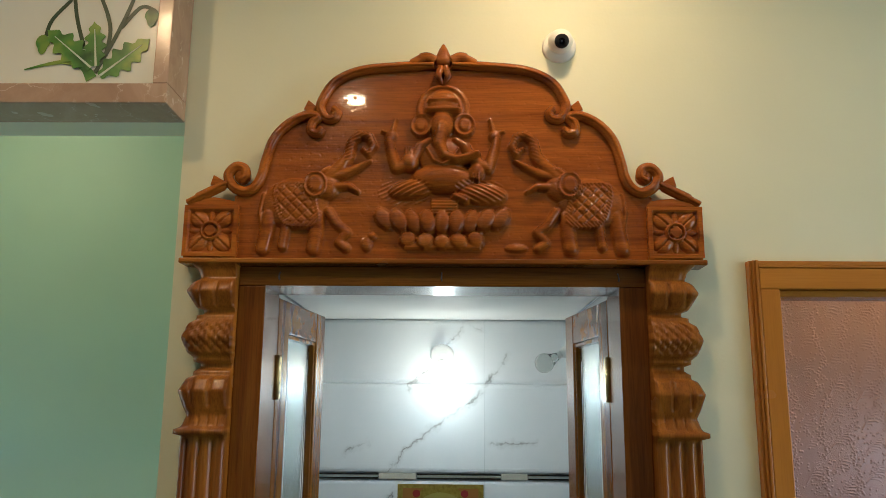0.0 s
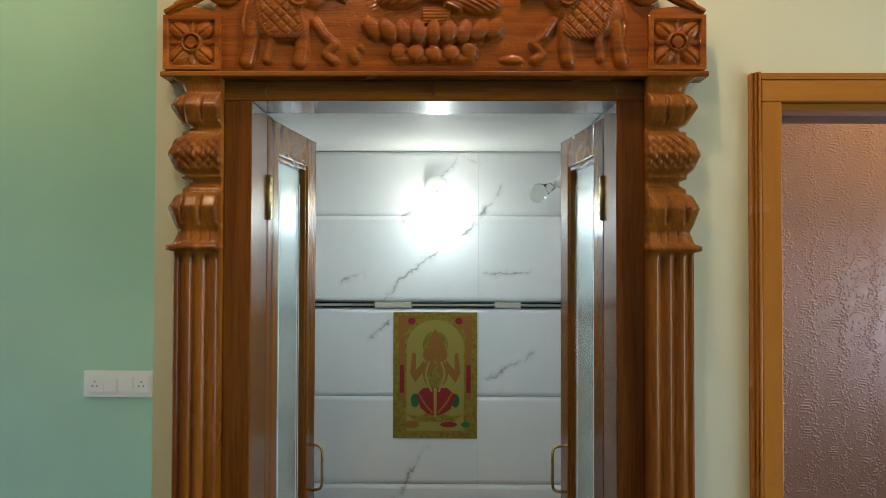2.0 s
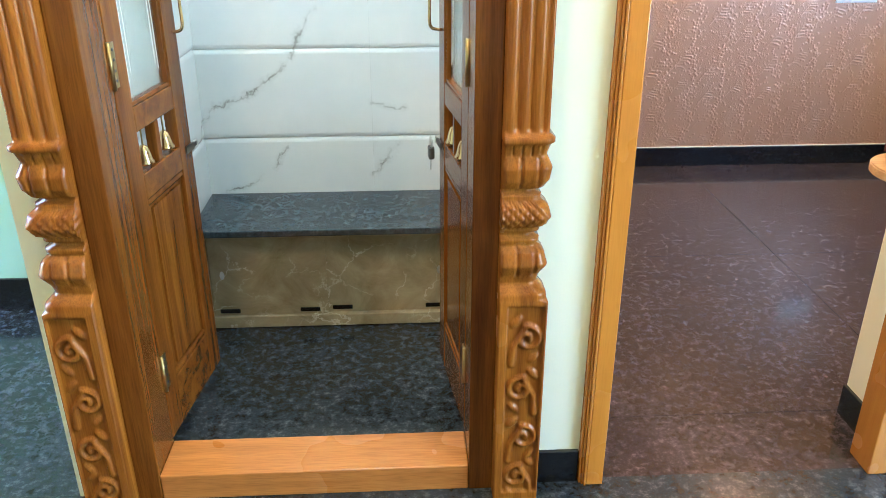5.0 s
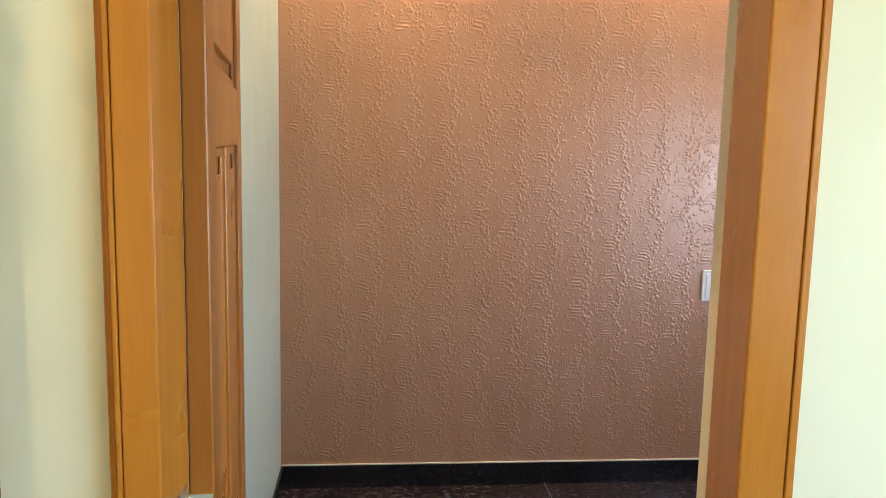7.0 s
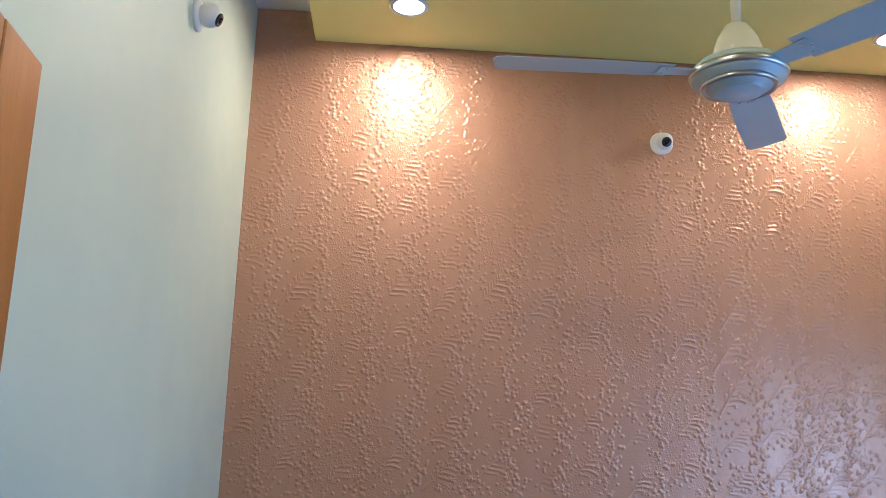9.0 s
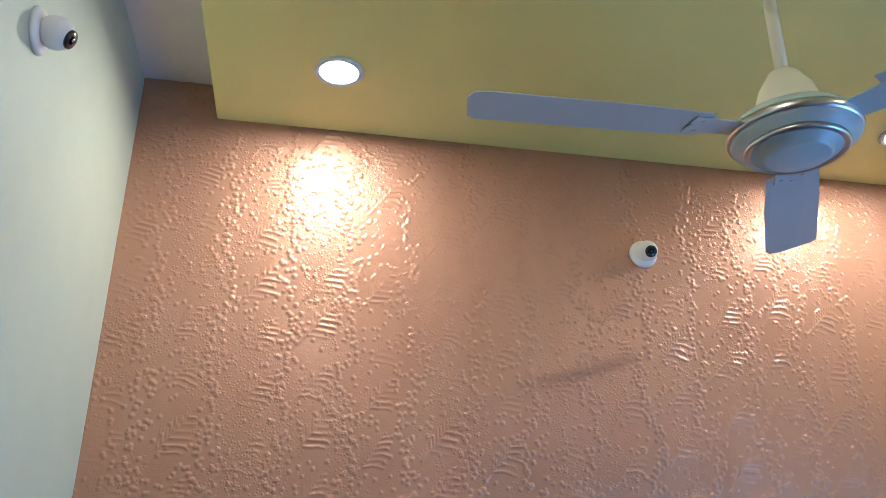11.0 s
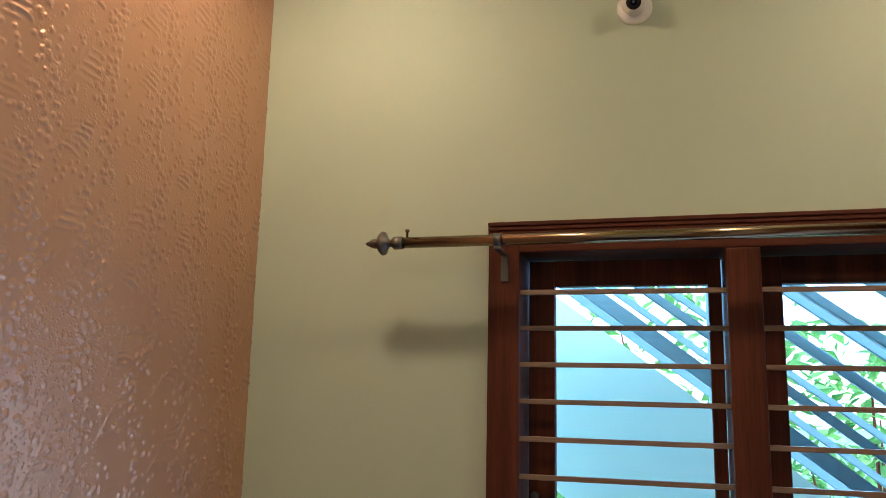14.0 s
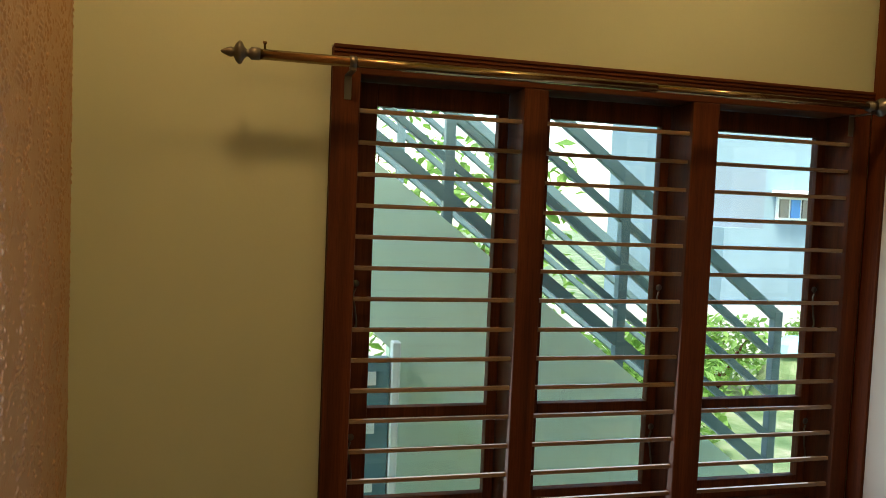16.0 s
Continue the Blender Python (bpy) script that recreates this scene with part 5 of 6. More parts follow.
# bedroom floor in large slabs
floor = structure("floor_bedroom", box(0.70, 1.934, -0.12, EAST_X, NORTH_Y, -0.006), GROUT, "bed of the bedroom's granite floor", "floor")
for x0, y0, x1, y1 in ((0.783, 1.9305, 1.650, 2.188), (WEST_X, 2.191, 1.93, 3.30), (1.9325, 2.191, EAST_X, 3.30), (WEST_X, 3.3025, 1.93, NORTH_Y), (1.9325, 3.3025, EAST_X, NORTH_Y)):
    ob = part("slab", box(x0, y0, -0.0055, x1, y1, 0.0, 0.0008), FLOOR_BROWN, floor)


# ---- painted lotus board over the passage opening ----
board = thing("painted_board", (-1.6, 1.86, 2.46), "frosted panel painted with lotus leaves in a tan marble border", "wall panel")
bx0, bx1, bz0, bz1 = -3.3, -0.502, 2.458, 3.046
part("border", boxes((bx0, 1.80, bz0, bx1, 1.925, bz0 + 0.046), (bx1 - 0.034, 1.80, bz0 + 0.0465, bx1, 1.925, bz1), (bx0, 1.80, bz0 + 0.0465, bx0 + 0.034, 1.925, bz1), bevel=0.002), TAN_MARBLE, board, "tan marble border")
FROSTED = material("frosted_board", 0.25, 0.0, (0.66, 0.70, 0.68))
n = Net(FROSTED)
n.colour(n.ramp(n.noise(1.5, 2), (0.3, (0.62, 0.66, 0.64)), (0.7, (0.72, 0.74, 0.70))))
part("panel", box(bx0 + 0.0345, 1.812, bz0 + 0.0465, bx1 - 0.0345, 1.92, bz1), FROSTED, board, "frosted pale panel")
LEAFGREEN = material("painted_leaf", 0.35)
n = Net(LEAFGREEN)
n.colour(n.ramp(n.noise(11, 3), (0.30, (0.016, 0.062, 0.012)), (0.50, (0.085, 0.23, 0.028)), (0.68, (0.32, 0.40, 0.045))))
STEMGREEN = material("painted_stem", 0.4, 0.0, (0.03, 0.06, 0.03))
VEIN = material("painted_vein", 0.4, 0.0, (0.55, 0.62, 0.50))


def board_flat(name, mat, pts, lift, parent=board):
    return part(name, prism([(x, z) for x, z in pts], Matrix.Translation((0, 1.812 - lift + 0.0008, 0)) @ pose(0, 0, 0, 90), 0.0009), mat, parent)


LIFT = itertools.count(1)


def lobed_leaf(bx, bz, length, turn, width=0.20):
    a = radians(turn)
    right, left_ = [], []
    for k in range(25):
        t = k / 24
        w = length * width * math.sin(math.pi * min(1, t * 0.93 + 0.05)) ** 0.75 * (1 + 0.30 * math.cos(t * 2 * math.pi * 4.5))
        right.append((t * length, -w))
        left_.append((t * length, w))
    pts = right + [(length * 1.03, 0)] + left_[::-1]
    out = [(bx + x * math.cos(a) - y * math.sin(a), bz + x * math.sin(a) + y * math.cos(a)) for x, y in pts]
    lift = 0.0030 + 0.0004 * (next(LIFT) % 12)
    blade = board_flat("leaf", LEAFGREEN, out, lift)
    rib = [(0.0, -0.0026), (length * 0.85, -0.0008), (length * 0.85, 0.0008), (0, 0.0026)]
    board_flat("rib", VEIN, [(bx + x * math.cos(a) - y * math.sin(a), bz + x * math.sin(a) + y * math.cos(a)) for x, y in rib], lift + 0.0011, blade)


def ribbon(points, w0, w1):
    c = smooth_curve([(x, 0, z) for x, z in points], 8)
    a_, b_ = [], []
    for k, p in enumerate(c):
        d = (c[min(k + 1, len(c) - 1)] - c[max(k - 1, 0)]).normalized()
        w = w0 + (w1 - w0) * k / (len(c) - 1)
        a_.append((p.x - d.z * w, p.z + d.x * w))
        b_.append((p.x + d.z * w, p.z - d.x * w))
    return a_ + b_[::-1]


for shift in (0.0, -0.62, -1.24):
    rx, rz = -0.672 + shift, 2.522
    lobed_leaf(rx + 0.012, rz + 0.002, 0.136, 40)
    lobed_leaf(rx + 0.002, rz + 0.026, 0.106, 97)
    lobed_leaf(rx - 0.008, rz + 0.022, 0.138, 140)
    board_flat("leaf", LEAFGREEN, ribbon([(rx - 0.006, rz - 0.004), (rx - 0.03, rz + 0.028), (rx - 0.08, rz + 0.036), (rx - 0.16, rz + 0.018)], 0.013, 0.001), 0.0024)
    for pts in ([(rx, rz + 0.01), (rx + 0.04, rz + 0.10), (rx + 0.075, rz + 0.20), (rx + 0.09, rz + 0.30)], [(rx + 0.02, rz + 0.05), (rx + 0.025, rz + 0.12), (rx - 0.005, rz + 0.20), (rx - 0.05, rz + 0.26)],
                [(rx - 0.03, rz + 0.07), (rx - 0.055, rz + 0.15), (rx - 0.07, rz + 0.24)], [(rx - 0.12, rz + 0.10), (rx - 0.11, rz + 0.14), (rx - 0.07, rz + 0.19)], [(rx + 0.05, rz + 0.12), (rx + 0.09, rz + 0.17), (rx + 0.12, rz + 0.165)]):
        board_flat("stem", STEMGREEN, ribbon(pts, 0.0046, 0.0040), 0.0009 + 0.0002 * (next(LIFT) % 6))
    for qx, qz in ((rx - 0.125, rz + 0.082), (rx + 0.118, rz + 0.148)):
        board_flat("bud", LEAFGREEN, [(qx + 0.016 * math.sin(a) * (1 if math.cos(a) > -0.2 else 0.75), qz + 0.020 * math.cos(a) * (1 if math.cos(a) > 0 else 1.35)) for a in np.linspace(0, 2 * math.pi, 20)[:-1]], 0.0026)


# ---- small fixtures ----
def dome_camera(place, turn, label):
    """A wall dome camera; its base lies on the wall, local +z points into the room."""
    t = thing("dome_camera", place, label, "security camera", "dome cameras")
    m = Matrix.Translation(place) @ turn @ Matrix.Scale(0.86, 4)
    part("base", lathe([(0, 0), (0.047, 0), (0.047, 0.006), (0.042, 0.012), (0.0, 0.013)], 36, m), PLASTIC, t, "white round base", True)
    ball = [(0.034 * math.sin(a), 0.036 - 0.034 * math.cos(a)) for a in np.linspace(0.5, math.pi, 16)]
    tilt = m @ Matrix.Translation((0, 0, 0.036)) @ pose(0, 0, 0, 24, 0, 0) @ Matrix.Translation((0, 0, -0.001))
    part("ball", lathe(ball, 36, m), PLASTIC, t, "white ball housing", True)
    eye = part("lens_ring", lathe([(0, 0.029), (0.0195, 0.028), (0.0195, 0.033), (0.016, 0.0352), (0.0, 0.0345)], 28, tilt), BLACK, t, "glossy black lens", True)
    part("lens", lathe([(0, 0.0346), (0.009, 0.0352), (0.007, 0.0372), (0, 0.038)], 20, tilt), glass("lens_glass", (0.3, 0.35, 0.4)), eye, "", True)
    for k in (-0.004, 0.0, 0.004):
        part("vent", tube([m @ Vector((-0.0310 + abs(k) * 0.1, k - 0.004, 0.034)), m @ Vector((-0.0302 + abs(k) * 0.1, k - 0.004, 0.044))], 0.0009, 6), BLACK, t)


dome_camera((0.382, HALL_Y, 2.652), pose(0, 0, 0, 90), "white dome camera on the cream wall above the shrine")
dome_camera((2.113, NORTH_Y - 0.003, 2.640), pose(0, 0, 0, 90), "white dome camera on the copper wall")
dome_camera((WEST_X, 3.745, 2.632), pose(0, 0, 0, 90, 0, 90), "white dome camera on the pale green wall")
dome_camera((EAST_X, 3.575, 2.645), pose(0, 0, 0, 90, 0, -90), "white dome camera above the window")


def switchboard(place, m, w, h, modules, label):
    t = thing("switchboard", place, label, "switch plate")
    q = Matrix.Translation(place) @ m

    def add(name, bm, mat, label="", parent=t):
        bm.transform(q)
        return part(name, bm, mat, parent, label)

    add("plate", box(-w / 2, -0.012, -h / 2, w / 2, -0.0002, h / 2, 0.003), PLASTIC)
    add("inner_frame", boxes((-w / 2 + 0.012, -0.0140, -h / 2 + 0.014, w / 2 - 0.012, -0.0122, h / 2 - 0.014), bevel=0.0006), PLASTIC)
    x = -w / 2 + 0.016
    for kind, mw in modules:
        if kind == "socket":
            so = add("socket", box(x, -0.0175, -h / 2 + 0.018, x + mw, -0.0142, h / 2 - 0.018, 0.001), PLASTIC)
            cx = x + mw / 2
            for dx, dz in ((0, 0.009), (-0.008, -0.006), (0.008, -0.006)):
                add("hole", lathe([(0, 0), (0.0026, 0), (0.0026, 0.0008), (0, 0.0008)], 10, Matrix.Translation((cx + dx, -0.0176, dz)) @ pose(0, 0, 0, 90)), BLACK, "", so)
        else:
            add("rocker", box(x, -0.0190, -h / 2 + 0.019, x + mw, -0.0142, h / 2 - 0.019, 0.002), PLASTIC)
        x += mw + 0.005
    return t


switchboard((-1.012, GREEN_Y, 1.298), Matrix.Identity(4), 0.255, 0.092, (("socket", 0.052), ("switch", 0.048), ("switch", 0.048), ("socket", 0.052)), "white switchboard with sockets on the mint wall")
bed_switch = switchboard((2.750, NORTH_Y - 0.004, 0.957), Matrix.Identity(4), 0.220, 0.145, (("switch", 0.040), ("switch", 0.040), ("switch", 0.040), ("socket", 0.046)), "white switchboard on the copper wall")
part("round_box", lathe([(0, 0), (0.034, 0), (0.034, 0.004), (0.030, 0.006), (0, 0.006)], 28, Matrix.Translation((-0.62, GREEN_Y - 0.0005, 2.18)) @ pose(0, 0, 0, 90)), MINT,
     thing("junction_cover", (-0.62, GREEN_Y, 2.18), "round painted junction cover on the mint wall", "wall fitting"), "", True)

# ---- ceiling fan ----
FX, FY, FZ = 1.972, 3.600, 2.478
fan = thing("ceiling_fan", (FX, FY, FALSE_Z), "pale blue and cream three-blade ceiling fan at rest", "ceiling fan")
at = Matrix.Translation((FX, FY, FZ))
part("motor", lathe([(0, -0.030), (0.050, -0.030), (0.056, -0.026), (0.060, -0.018), (0.078, -0.014), (0.082, -0.006), (0.102, 0.0), (0.108, 0.014), (0.106, 0.030), (0.092, 0.044), (0.050, 0.052), (0, 0.052)], 48, at), FANBLUE, fan, "blue-white motor housing", True)
part("motor_band", lathe([(0.1085, 0.008), (0.1105, 0.012), (0.1105, 0.020), (0.1085, 0.024)], 48, at), STEEL, fan, "bright band", True)
part("motor_ring", lathe([(0.079, -0.0150), (0.082, -0.0180), (0.086, -0.012), (0.083, -0.007)], 48, at), STEEL, fan, "", True)
part("lower_cup", lathe([(0.056, 0.050), (0.060, 0.058), (0.046, 0.105), (0.026, 0.138), (0.014, 0.142)], 36, at), FANCREAM, fan, "cream cup", True)
part("rod", lathe([(0, 0.13), (0.0115, 0.13), (0.0115, 0.40), (0, 0.40)], 18, at), FANCREAM, fan, "", True)
part("collar", lathe([(0.0, 0.375), (0.0135, 0.375), (0.0135, 0.392), (0, 0.392)], 18, at), DARK_STEEL, fan, "", True)
part("canopy", lathe([(0.014, 0.385), (0.030, 0.392), (0.052, 0.430), (0.056, FALSE_Z - FZ - 0.001), (0, FALSE_Z - FZ - 0.001)], 36, at), FANCREAM, fan, "cream canopy", True)
for k in range(3):
    m = at @ pose(0, 0, 0, 0, 0, 58 + 120 * k)
    arm = prism([(0.085, -0.026), (0.15, -0.030), (0.19, -0.034), (0.19, 0.034), (0.15, 0.030), (0.085, 0.026)], m @ pose(0, 0, 0.018, -9), 0.003, 0.0008)
    part("blade_arm", arm, FANBLUE, fan)
    blade = part("blade", prism([(0.160, -0.050), (0.30, -0.056), (0.545, -0.060), (0.560, -0.050), (0.572, 0.020), (0.566, 0.044), (0.545, 0.052), (0.30, 0.052), (0.160, 0.046)], m @ pose(0, 0, 0.0215, -9), 0.0018, 0.0005), FANBLUE, fan, "pale blue metal blade")
    for sx, sy in ((0.172, -0.02), (0.172, 0.02), (0.186, 0.0)):
        part("screw", lathe([(0, 0), (0.004, 0), (0.003, -0.002), (0, -0.0024)], 8, m @ pose(0, 0, 0.018, -9) @ Matrix.Translation((sx, sy, -0.0003))), STEEL, blade)

# ---- window ----
window = tagged(new("window_1"), "dark wooden three-bay window with horizontal steel bars", "window", "", "structure")
window.location = (EAST_X, 3.05, WZ0)
WX = EAST_X - 0.022
BAYS = ((3.399, 3.839), (2.891, 3.329), (2.344, 2.806))
part("window_frame", boxes((WX, 3.8395, WZ0, 3.46, W1 - 0.002, WZ1 - 0.0505), (WX, W0 + 0.002, WZ0, 3.46, 2.3435, WZ1 - 0.0505), bevel=0.003), DARKWOOD, window)
part("window_mullion", boxes((WX + 0.001, 3.3295, WZ0 + 0.07, 3.46, 3.3985, WZ1 - 0.0705), bevel=0.003), DARKWOOD, window)
part("window_mullion", boxes((WX + 0.001, 2.8065, WZ0 + 0.07, 3.46, 2.8905, WZ1 - 0.0705), bevel=0.003), DARKWOOD, window)
part("window_head", boxes((WX, W0 + 0.002, WZ1 - 0.050, 3.46, W1 - 0.002, WZ1 - 0.002), bevel=0.003), DARKWOOD_Y, window)
part("window_head_moulding", boxes(*[(WX - 0.012 + 0.003 * k, W0 + 0.002, WZ1 - 0.010 * (k + 1), WX - 0.0005, W1 - 0.002, WZ1 - 0.010 * k - 0.0006) for k in range(3)], bevel=0.002), DARKWOOD_Y, window)
part("window_rail", boxes((WX + 0.001, 2.344, WZ1 - 0.070, 3.46, 3.839, WZ1 - 0.0508), (WX, 2.344, WZ0, 3.46, 3.839, WZ0 + 0.0695), bevel=0.003), DARKWOOD_Y, window)
part("window_sill", boxes((EAST_X - 0.05, W0 - 0.03, WZ0 - 0.03, 3.57, W1 + 0.03, WZ0 - 0.0005), bevel=0.003), SKIRT, window, "black granite sill")
BAR = wood("bar_paint", (0.20, 0.12, 0.075), (0.26, 0.17, 0.11), (0.33, 0.23, 0.16), (0.25, 0.4), "y", 0.2)
for b0, b1 in BAYS:
    for k in range(15):
        z = 1.983 - 0.0805 * k
        part("bar", boxes((EAST_X - 0.006, b0 - 0.006, z - 0.0055, EAST_X + 0.006, b1 + 0.006, z + 0.0055), bevel=0.0012), BAR, window, "horizontal steel window bar")
    # outward casement behind the bars
    sx0, sx1 = EAST_X + 0.09, EAST_X + 0.123
    q0, q1 = 0.028, 0.060 if b0 > 3.3 else 0.048
    c0, c1, cz0, cz1 = b0 + 0.004, b1 - 0.004, WZ0 + 0.073, WZ1 - 0.073
    sash = part("casement", boxes((sx0, c0, cz0, sx1, c0 + q0, cz1), (sx0, c1 - q1, cz0, sx1, c1, cz1), (sx0, c0 + q0 + 0.0003, cz1 - 0.060, sx1, c1 - q1 - 0.0003, cz1), (sx0, c0 + q0 + 0.0003, cz0, sx1, c1 - q1 - 0.0003, cz0 + 0.06), (sx0, c0 + q0 + 0.0003, 1.146, sx1, c1 - q1 - 0.0003, 1.188), bevel=0.002), DARKWOOD, window, "dark wooden casement")
    for z0, z1 in ((cz0 + 0.058, 1.147), (1.187, cz1 - 0.058)):
        p = part("pane", box(sx0 + 0.014, c0 + q0 - 0.002, z0, sx0 + 0.018, c1 - q1 + 0.002, z1), PANE, sash, "clear window glass")
        p.visible_shadow = False
    for hz in (1.52, 1.10):
        hy = b1 - 0.020 if b0 > 3.3 else b0 + 0.020
        part("stay_hook", tube(smooth_curve([(sx0 - 0.012, hy, hz), (sx0 - 0.014, hy + 0.006, hz - 0.02), (sx0 - 0.012, hy, hz - 0.06), (sx0 - 0.014, hy - 0.004, hz - 0.10), (sx0 - 0.012, hy + 0.008, hz - 0.115)], 5), 0.0028, 7), DARK_STEEL, sash, "hook and eye stay", True)
        part("stay_eye", lathe([(0.007, -0.002), (0.010, 0), (0.007, 0.002), (0.005, 0)], 14, Matrix.Translation((sx0 - 0.010, hy, hz + 0.012)) @ pose(0, 0, 0, 0, 90)), DARK_STEEL, sash, "", True)

# ---- curtain rod ----
RX, RZ = 3.207, 2.086
rod = thing("curtain_rod", (RX, 3.2, RZ), "bare bronze curtain rod with turned finials above the window", "curtain rod")
part("pole", tube([(RX, 4.095, RZ), (RX, 3.06, RZ)], 0.0125, 20), BRONZE, rod, "outer pole", True)
part("inner_pole", tube([(RX, 3.08, RZ), (RX, 2.375, RZ)], 0.0098, 20), BRONZE, rod, "thinner telescoping pole", True)
FIN = [(0, 0), (0.0145, 0), (0.0150, 0.020), (0.011, 0.024), (0.008, 0.030), (0.014, 0.036), (0.026, 0.042), (0.0275, 0.048), (0.020, 0.056), (0.010, 0.060), (0.012, 0.066), (0.009, 0.076), (0.003, 0.088), (0, 0.090)]
for y, a in ((4.090, -90), (2.377, 90)):
    part("finial", lathe(FIN, 24, Matrix.Translation((RX, y, RZ)) @ pose(0, 0, 0, a)), DARK_STEEL, rod, "turned dark metal finial", True)
part("set_screw", lathe([(0, 0), (0.0028, 0), (0.0028, 0.012), (0.005, 0.013), (0.005, 0.018), (0, 0.019)], 10, Matrix.Translation((RX, 4.080, RZ + 0.012))), BRONZE, rod, "", True)
for y in (3.872, 2.36):
    br = part("bracket", boxes((RX - 0.008, y - 0.008, 2.064, WX - 0.0045, y + 0.008, 2.068), (WX - 0.004, y - 0.009, 2.006, WX - 0.0005, y + 0.009, 2.068), (RX - 0.006, y - 0.008, 2.0682, RX + 0.006, y + 0.008, RZ - 0.0135), bevel=0.001), DARK_STEEL, rod, "steel wall bracket")
    part("clamp", lathe([(0.0128, -0.008), (0.0150, -0.008), (0.0150, 0.008), (0.0128, 0.008)], 20, Matrix.Translation((RX, y, RZ)) @ pose(0, 0, 0, 90)), DARK_STEEL, br, "", True)

# ---- wardrobe edge and table by the bedroom door ----
ward = thing("wardrobe", (2.85, SOUTH_Y + 0.05, 0), "tall dark brown wooden wardrobe with a pale glossy shutter", "wardrobe")
part("side", box(3.235, SOUTH_Y + 0.003, 0.0, EAST_X - 0.014, 2.280, 2.91, 0.003), DARKWOOD, ward)
part("side", box(2.45, SOUTH_Y + 0.003, 0.0, 2.49, 2.280, 2.91, 0.003), DARKWOOD, ward)
part("shutter", box(2.8405, SOUTH_Y + 0.003, 0.10, 3.2345, 2.272, 2.02, 0.003), material("pale_laminate", 0.25, 0.0, (0.55, 0.54, 0.52)), ward, "pale grey laminate shutter")
part("shutter", box(2.4905, SOUTH_Y + 0.003, 0.10, 2.8395, 2.272, 2.02, 0.003), DARKWOOD, ward)
part("loft_shutter", box(2.4905, SOUTH_Y + 0.003, 2.0225, 3.2345, 2.272, 2.91, 0.003), DARKWOOD, ward, "dark loft shutter")
part("plinth", box(2.4905, SOUTH_Y + 0.003, 0.0, 3.2345, 2.245, 0.0985), DARKWOOD_Y, ward)

table = thing("side_table", (1.95, 2.33, 0), "small pale wooden table with rounded top beside the doorway", "table")
R = 0.14
outline = [(1.81 + R * math.cos(a), 2.325 + R * math.sin(a)) for a in np.linspace(math.pi / 2, 3 * math.pi / 2, 18)] + [(2.30, 2.186), (2.30, 2.465)]
part("tabletop", prism(outline, Matrix.Translation((0, 0, 0.690)), 0.028, 0.004), PLY, table, "pale varnished plywood top")
for x, y in ((2.02, 2.25), (2.02, 2.40), (2.25, 2.25), (2.25, 2.40)):
    part("leg", box(x - 0.016, y - 0.016, 0.0, x + 0.016, y + 0.016, 0.6895, 0.003), PLY, table)

# ---- outside: stair, railing, planting, gate, neighbours ----
stair = thing("outside_stair", (4.9, 2.4, -0.5), "pale green painted outdoor stair with dark steel railing", "stair")


def slope(y):
    """Height of the stair's upper edge, going up towards +y."""
    return -0.821 + y * 0.749


TOP, SIDE_X = 5.6, 4.2
side = [(1.2, -0.5), (1.2, slope(1.2)), (TOP, slope(TOP)), (TOP, slope(TOP) - 0.63), (3.62, slope(3.62) - 0.63), (1.2 + 0.55, -0.5)]
part("side_wall", prism(side, Matrix(((0, 0, 1, SIDE_X), (1, 0, 0, 0), (0, 1, 0, 0), (0, 0, 0, 1))), 0.12), OUT_GREEN, stair, "pale green stair side")
part("infill_wall", prism([(1.2, -0.5), (3.55, -0.5), (3.55, slope(3.55) - 0.60), (1.2, slope(1.2) - 0.2)], Matrix(((0, 0, 1, SIDE_X + 0.04), (1, 0, 0, 0), (0, 1, 0, 0), (0, 0, 0, 1))), 0.07), OUT_GREEN, stair, "green wall closing the space below the stair")
for k in range(14):
    y = 1.3 + k * 0.30
    part("step", box(SIDE_X + 0.121, y, slope(y) - 0.30, SIDE_X + 0.95, y + 0.32, slope(y) - 0.06, 0.004), OUT_WHITE, stair)
for xr in (SIDE_X + 0.06, SIDE_X + 1.0):
    for dz, half in ((0.78, 0.030), (0.60, 0.018), (0.42, 0.018), (0.24, 0.018), (0.10, 0.030)):
        part("handrail", prism([(1.80, slope(1.80) + dz - half), (TOP, slope(TOP) + dz - half), (TOP, slope(TOP) + dz + half), (1.80, slope(1.80) + dz + half)], Matrix(((0, 0, 1, xr - 0.018), (1, 0, 0, 0), (0, 1, 0, 0), (0, 0, 0, 1))), 0.036, 0.003), RAIL, stair, "dark steel rail")
    for k in range(6):
        y = 1.82 + k * 0.76
        part("post", box(xr - 0.020, y - 0.020, slope(y) - 0.02, xr + 0.020, y + 0.020, slope(y) + 0.80, 0.003), RAIL, stair)

pillar = thing("gate_post", (4.15, 3.55, -0.5), "white gate post beside the stair", "post")
part("shaft", box(4.12, 3.53, -0.5, 4.17, 3.562, 1.24, 0.006), OUT_WHITE, pillar)
gate = thing("grey_cupboard", (4.15, 3.62, -0.5), "blue-grey meter cupboard with white plates", "cabinet")
part("body", box(4.13, 3.566, -0.5, 4.18, 3.80, 1.18, 0.006), material("blue_grey_metal", 0.4, 0.0, (0.12, 0.22, 0.26)), gate)
for z in (0.46, 0.68, 0.90, 1.08):
    part("plate", box(4.121, 3.62, z, 4.1285, 3.68, z + 0.050, 0.001), OUT_WHITE, gate)

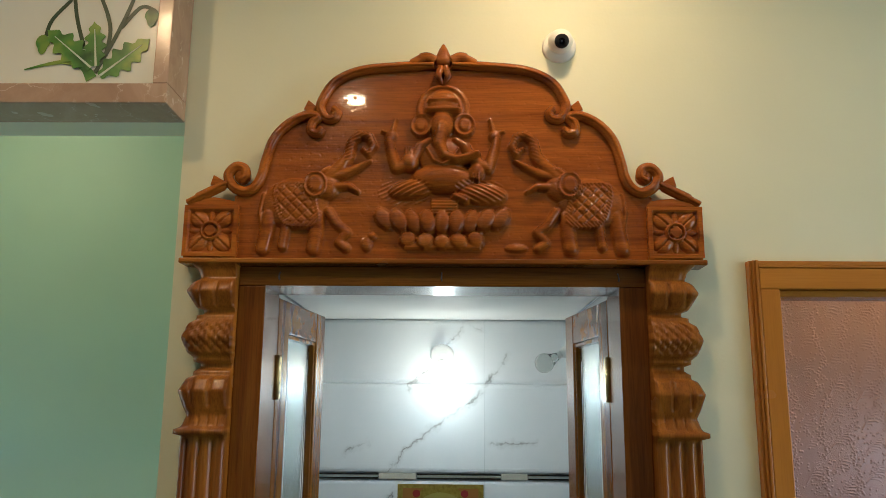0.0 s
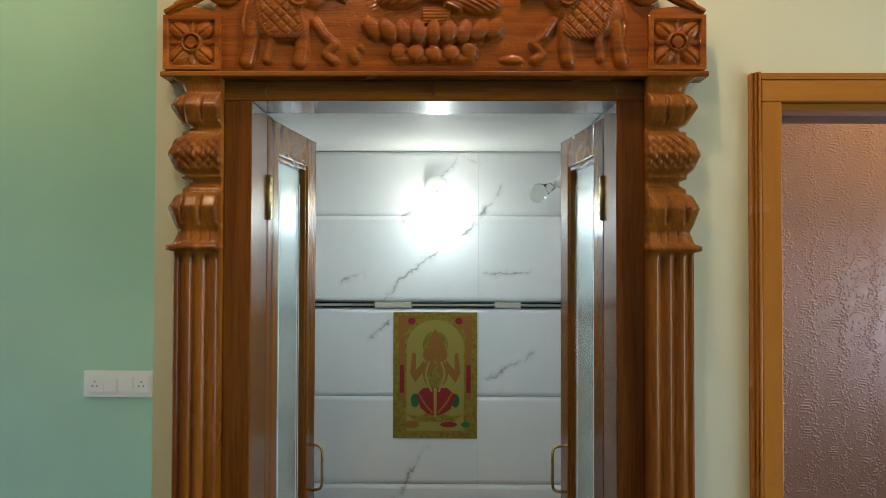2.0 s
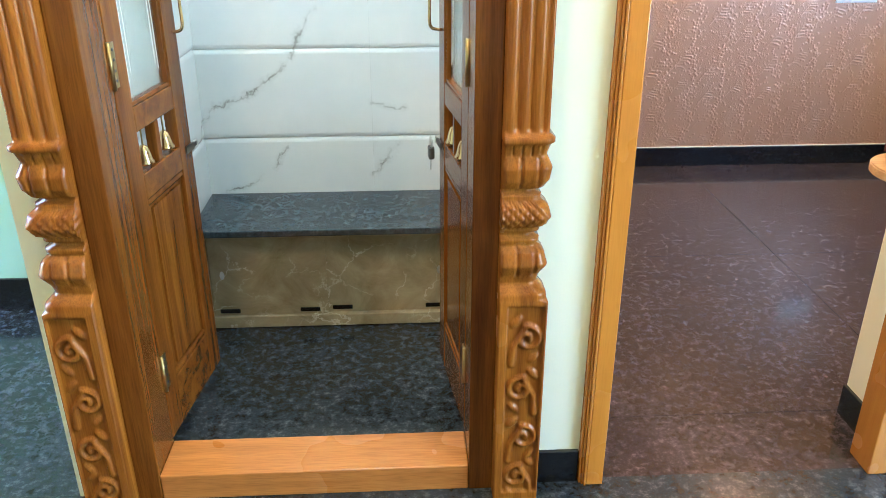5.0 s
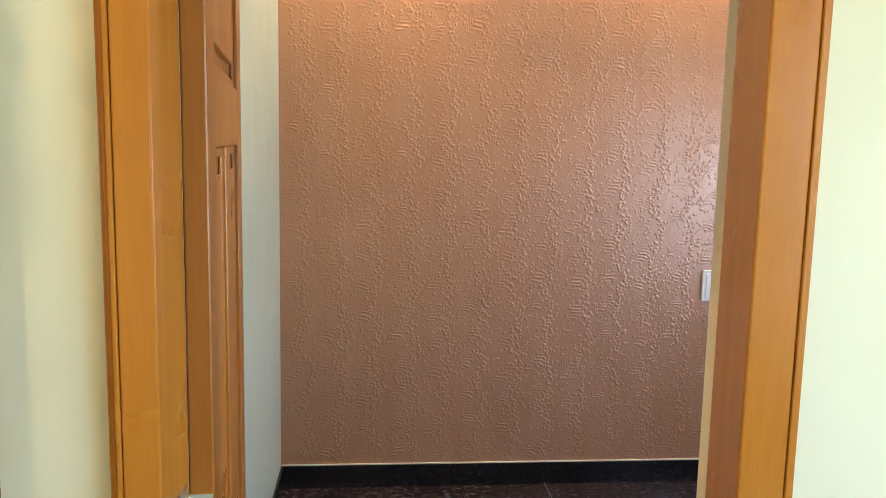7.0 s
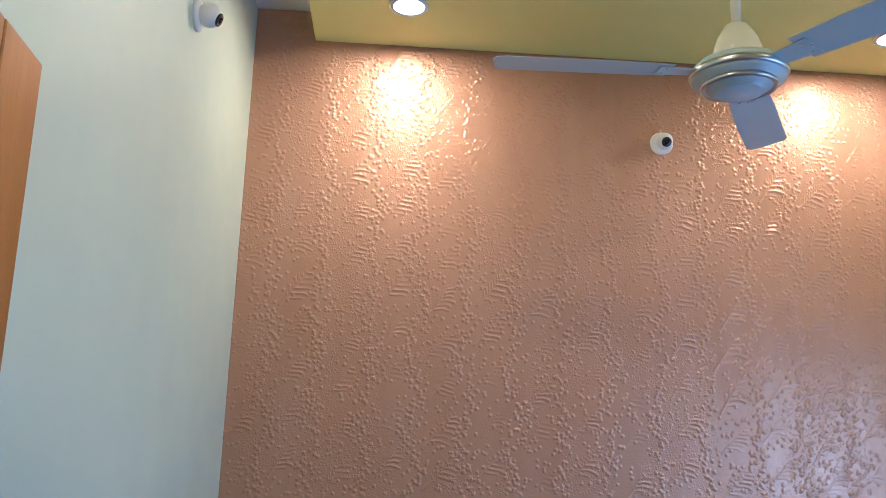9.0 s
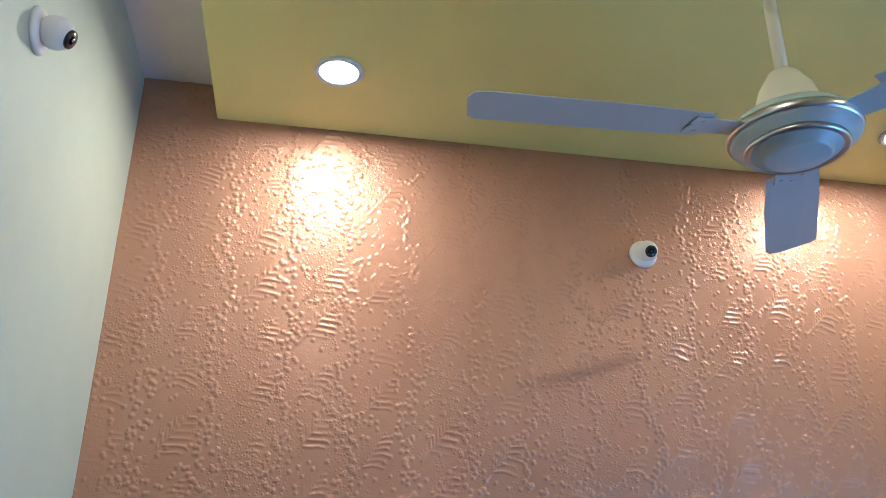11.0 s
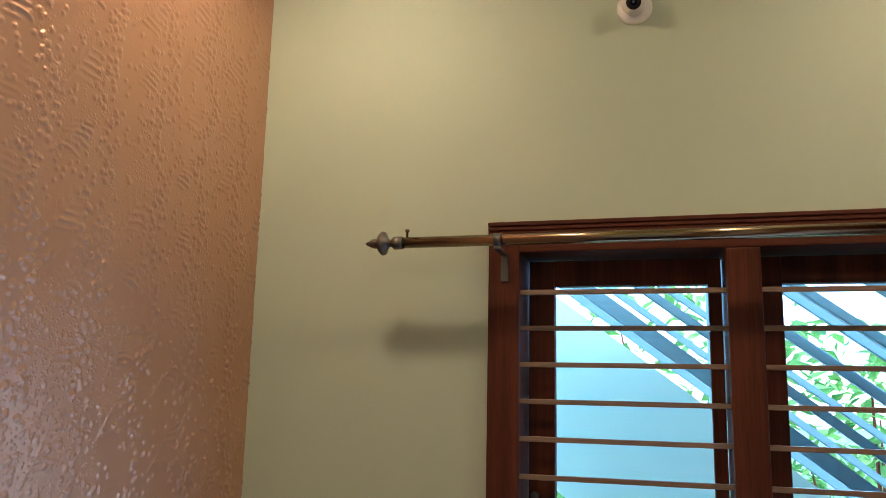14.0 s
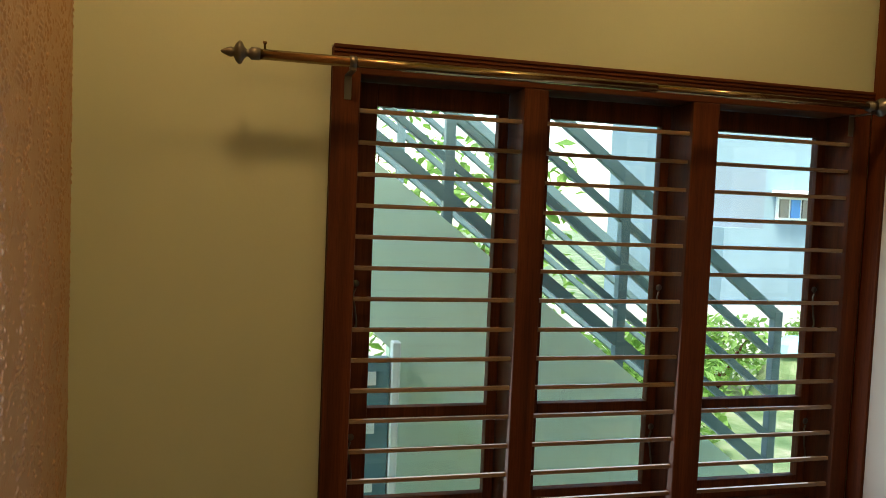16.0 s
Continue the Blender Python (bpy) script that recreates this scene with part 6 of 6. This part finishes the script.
house = thing("neighbour_house", (15, -7, -0.5), "pale blue-grey neighbouring house with shuttered window", "house")
part("wall", boxes((14.0, -12.0, -0.5, 18, -4.2, 4.4), (13.2, -4.8, -0.5, 14.0, -4.0, 1.55)), OUT_GREY, house)
# no recess here: the porch's shade is a dark slab on the wall
part("porch", boxes((13.985, -5.35, 0.9, 14.0, -4.3, 2.7)), material("shaded_porch", 0.7, 0.0, (0.16, 0.20, 0.24)), house, "flat dark panel standing for the shaded porch")
part("canopy", boxes((13.5, -6.6, 2.18, 13.998, -5.5, 2.26)), OUT_WHITE, house)
win = part("window", boxes((13.93, -6.35, 1.72, 13.998, -5.60, 2.14)), OUT_WHITE, house)
for k in range(3):
    part("shutter", boxes((13.90, -6.31 + k * 0.245, 1.76, 13.929, -6.12 + k * 0.245, 2.10)), DARK_STEEL if k != 1 else BLUE, win)
part("roof", boxes((13.6, -12.2, 4.401, 18.2, -4.0, 4.6)), OUT_WHITE, house)
wall2 = thing("boundary_wall", (12.5, -4, -0.5), "low rough garden wall", "wall")
part("masonry", boxes((12.4, -12.0, -0.5, 12.55, 8.0, 0.30), bevel=0.01), wall_paint("bare_brickwork", (0.50, 0.47, 0.44)), wall2)
tarp = thing("blue_tarpaulin", (9.5, -2.6, -0.5), "crumpled light blue sheet lying in the garden", "sheet")
tm = lathe([(0, 0.0), (0.32, 0.02), (0.28, 0.12), (0.15, 0.2), (0, 0.22)], 9, Matrix.Translation((9.5, -2.6, 0.1)))
part("sheet", tm, material("light_blue_sheet", 0.5, 0.0, (0.25, 0.55, 0.62)), tarp)
part("heap", lathe([(0, 0), (0.6, 0), (0.4, 0.4), (0.2, 0.6), (0, 0.62)], 11, Matrix.Translation((9.5, -2.6, -0.5))), GRASS, tarp)


def shrub(place, height, radius, leaves, seed, label):
    r = random.Random(seed)
    t = thing("shrub", place, label, "shrub", "garden shrubs")
    bm = bmesh.new()
    for k in range(5):
        a = r.uniform(0, 6.28)
        tip = Vector(place) + Vector((math.cos(a) * radius * 0.5, math.sin(a) * radius * 0.5, height * r.uniform(0.6, 0.9)))
        bm = tube([place, Vector(place).lerp(tip, 0.5) + Vector((0, 0, 0.08)), tip], [0.03, 0.018, 0.006], 6, bm)
    part("trunk", bm, DARKWOOD, t, "thin branching stems")
    verts, faces = [], []
    for k in range(leaves):
        a, q = r.uniform(0, 6.28), r.random() ** 0.5
        h = r.uniform(0.15, 1.0)
        c = Vector(place) + Vector((math.cos(a) * radius * q * (1.15 - 0.5 * h), math.sin(a) * radius * q * (1.15 - 0.5 * h), height * h + r.uniform(-0.08, 0.08)))
        m = Euler((r.uniform(-0.9, 0.9), r.uniform(-0.9, 0.9), r.uniform(0, 6.28))).to_matrix()
        s_ = r.uniform(0.04, 0.09)
        i = len(verts)
        verts += [c + m @ Vector(v) * s_ for v in ((-1, 0, 0), (-0.2, -0.45, 0.12), (1, 0, 0), (-0.2, 0.45, 0.12))]
        faces.append((i, i + 1, i + 2, i + 3))
    me = bpy.data.meshes.new("crown")
    me.from_pydata([tuple(v) for v in verts], [], faces)
    me.materials.append(LEAF)
    ob = new("crown", me)
    ob.parent = t
    ob.matrix_parent_inverse = world_of(t).inverted()


for k, (px, py, ht, rad) in enumerate(((6.6, 2.4, 2.7, 0.9), (7.4, 3.4, 3.2, 1.1), (6.6, 1.3, 1.3, 0.6), (8.0, 0.2, 1.0, 0.7), (8.2, 1.9, 1.9, 0.9), (9.6, -0.8, 0.9, 0.8), (10.2, -2.0, 0.9, 0.8), (8.6, 5.2, 2.6, 1.2), (6.4, 4.4, 1.9, 0.8), (10.8, -4.2, 0.8, 0.8))):
    shrub((px, py, -0.5), ht, rad, 1000, 40 + k, "leafy green garden shrub beyond the stair")
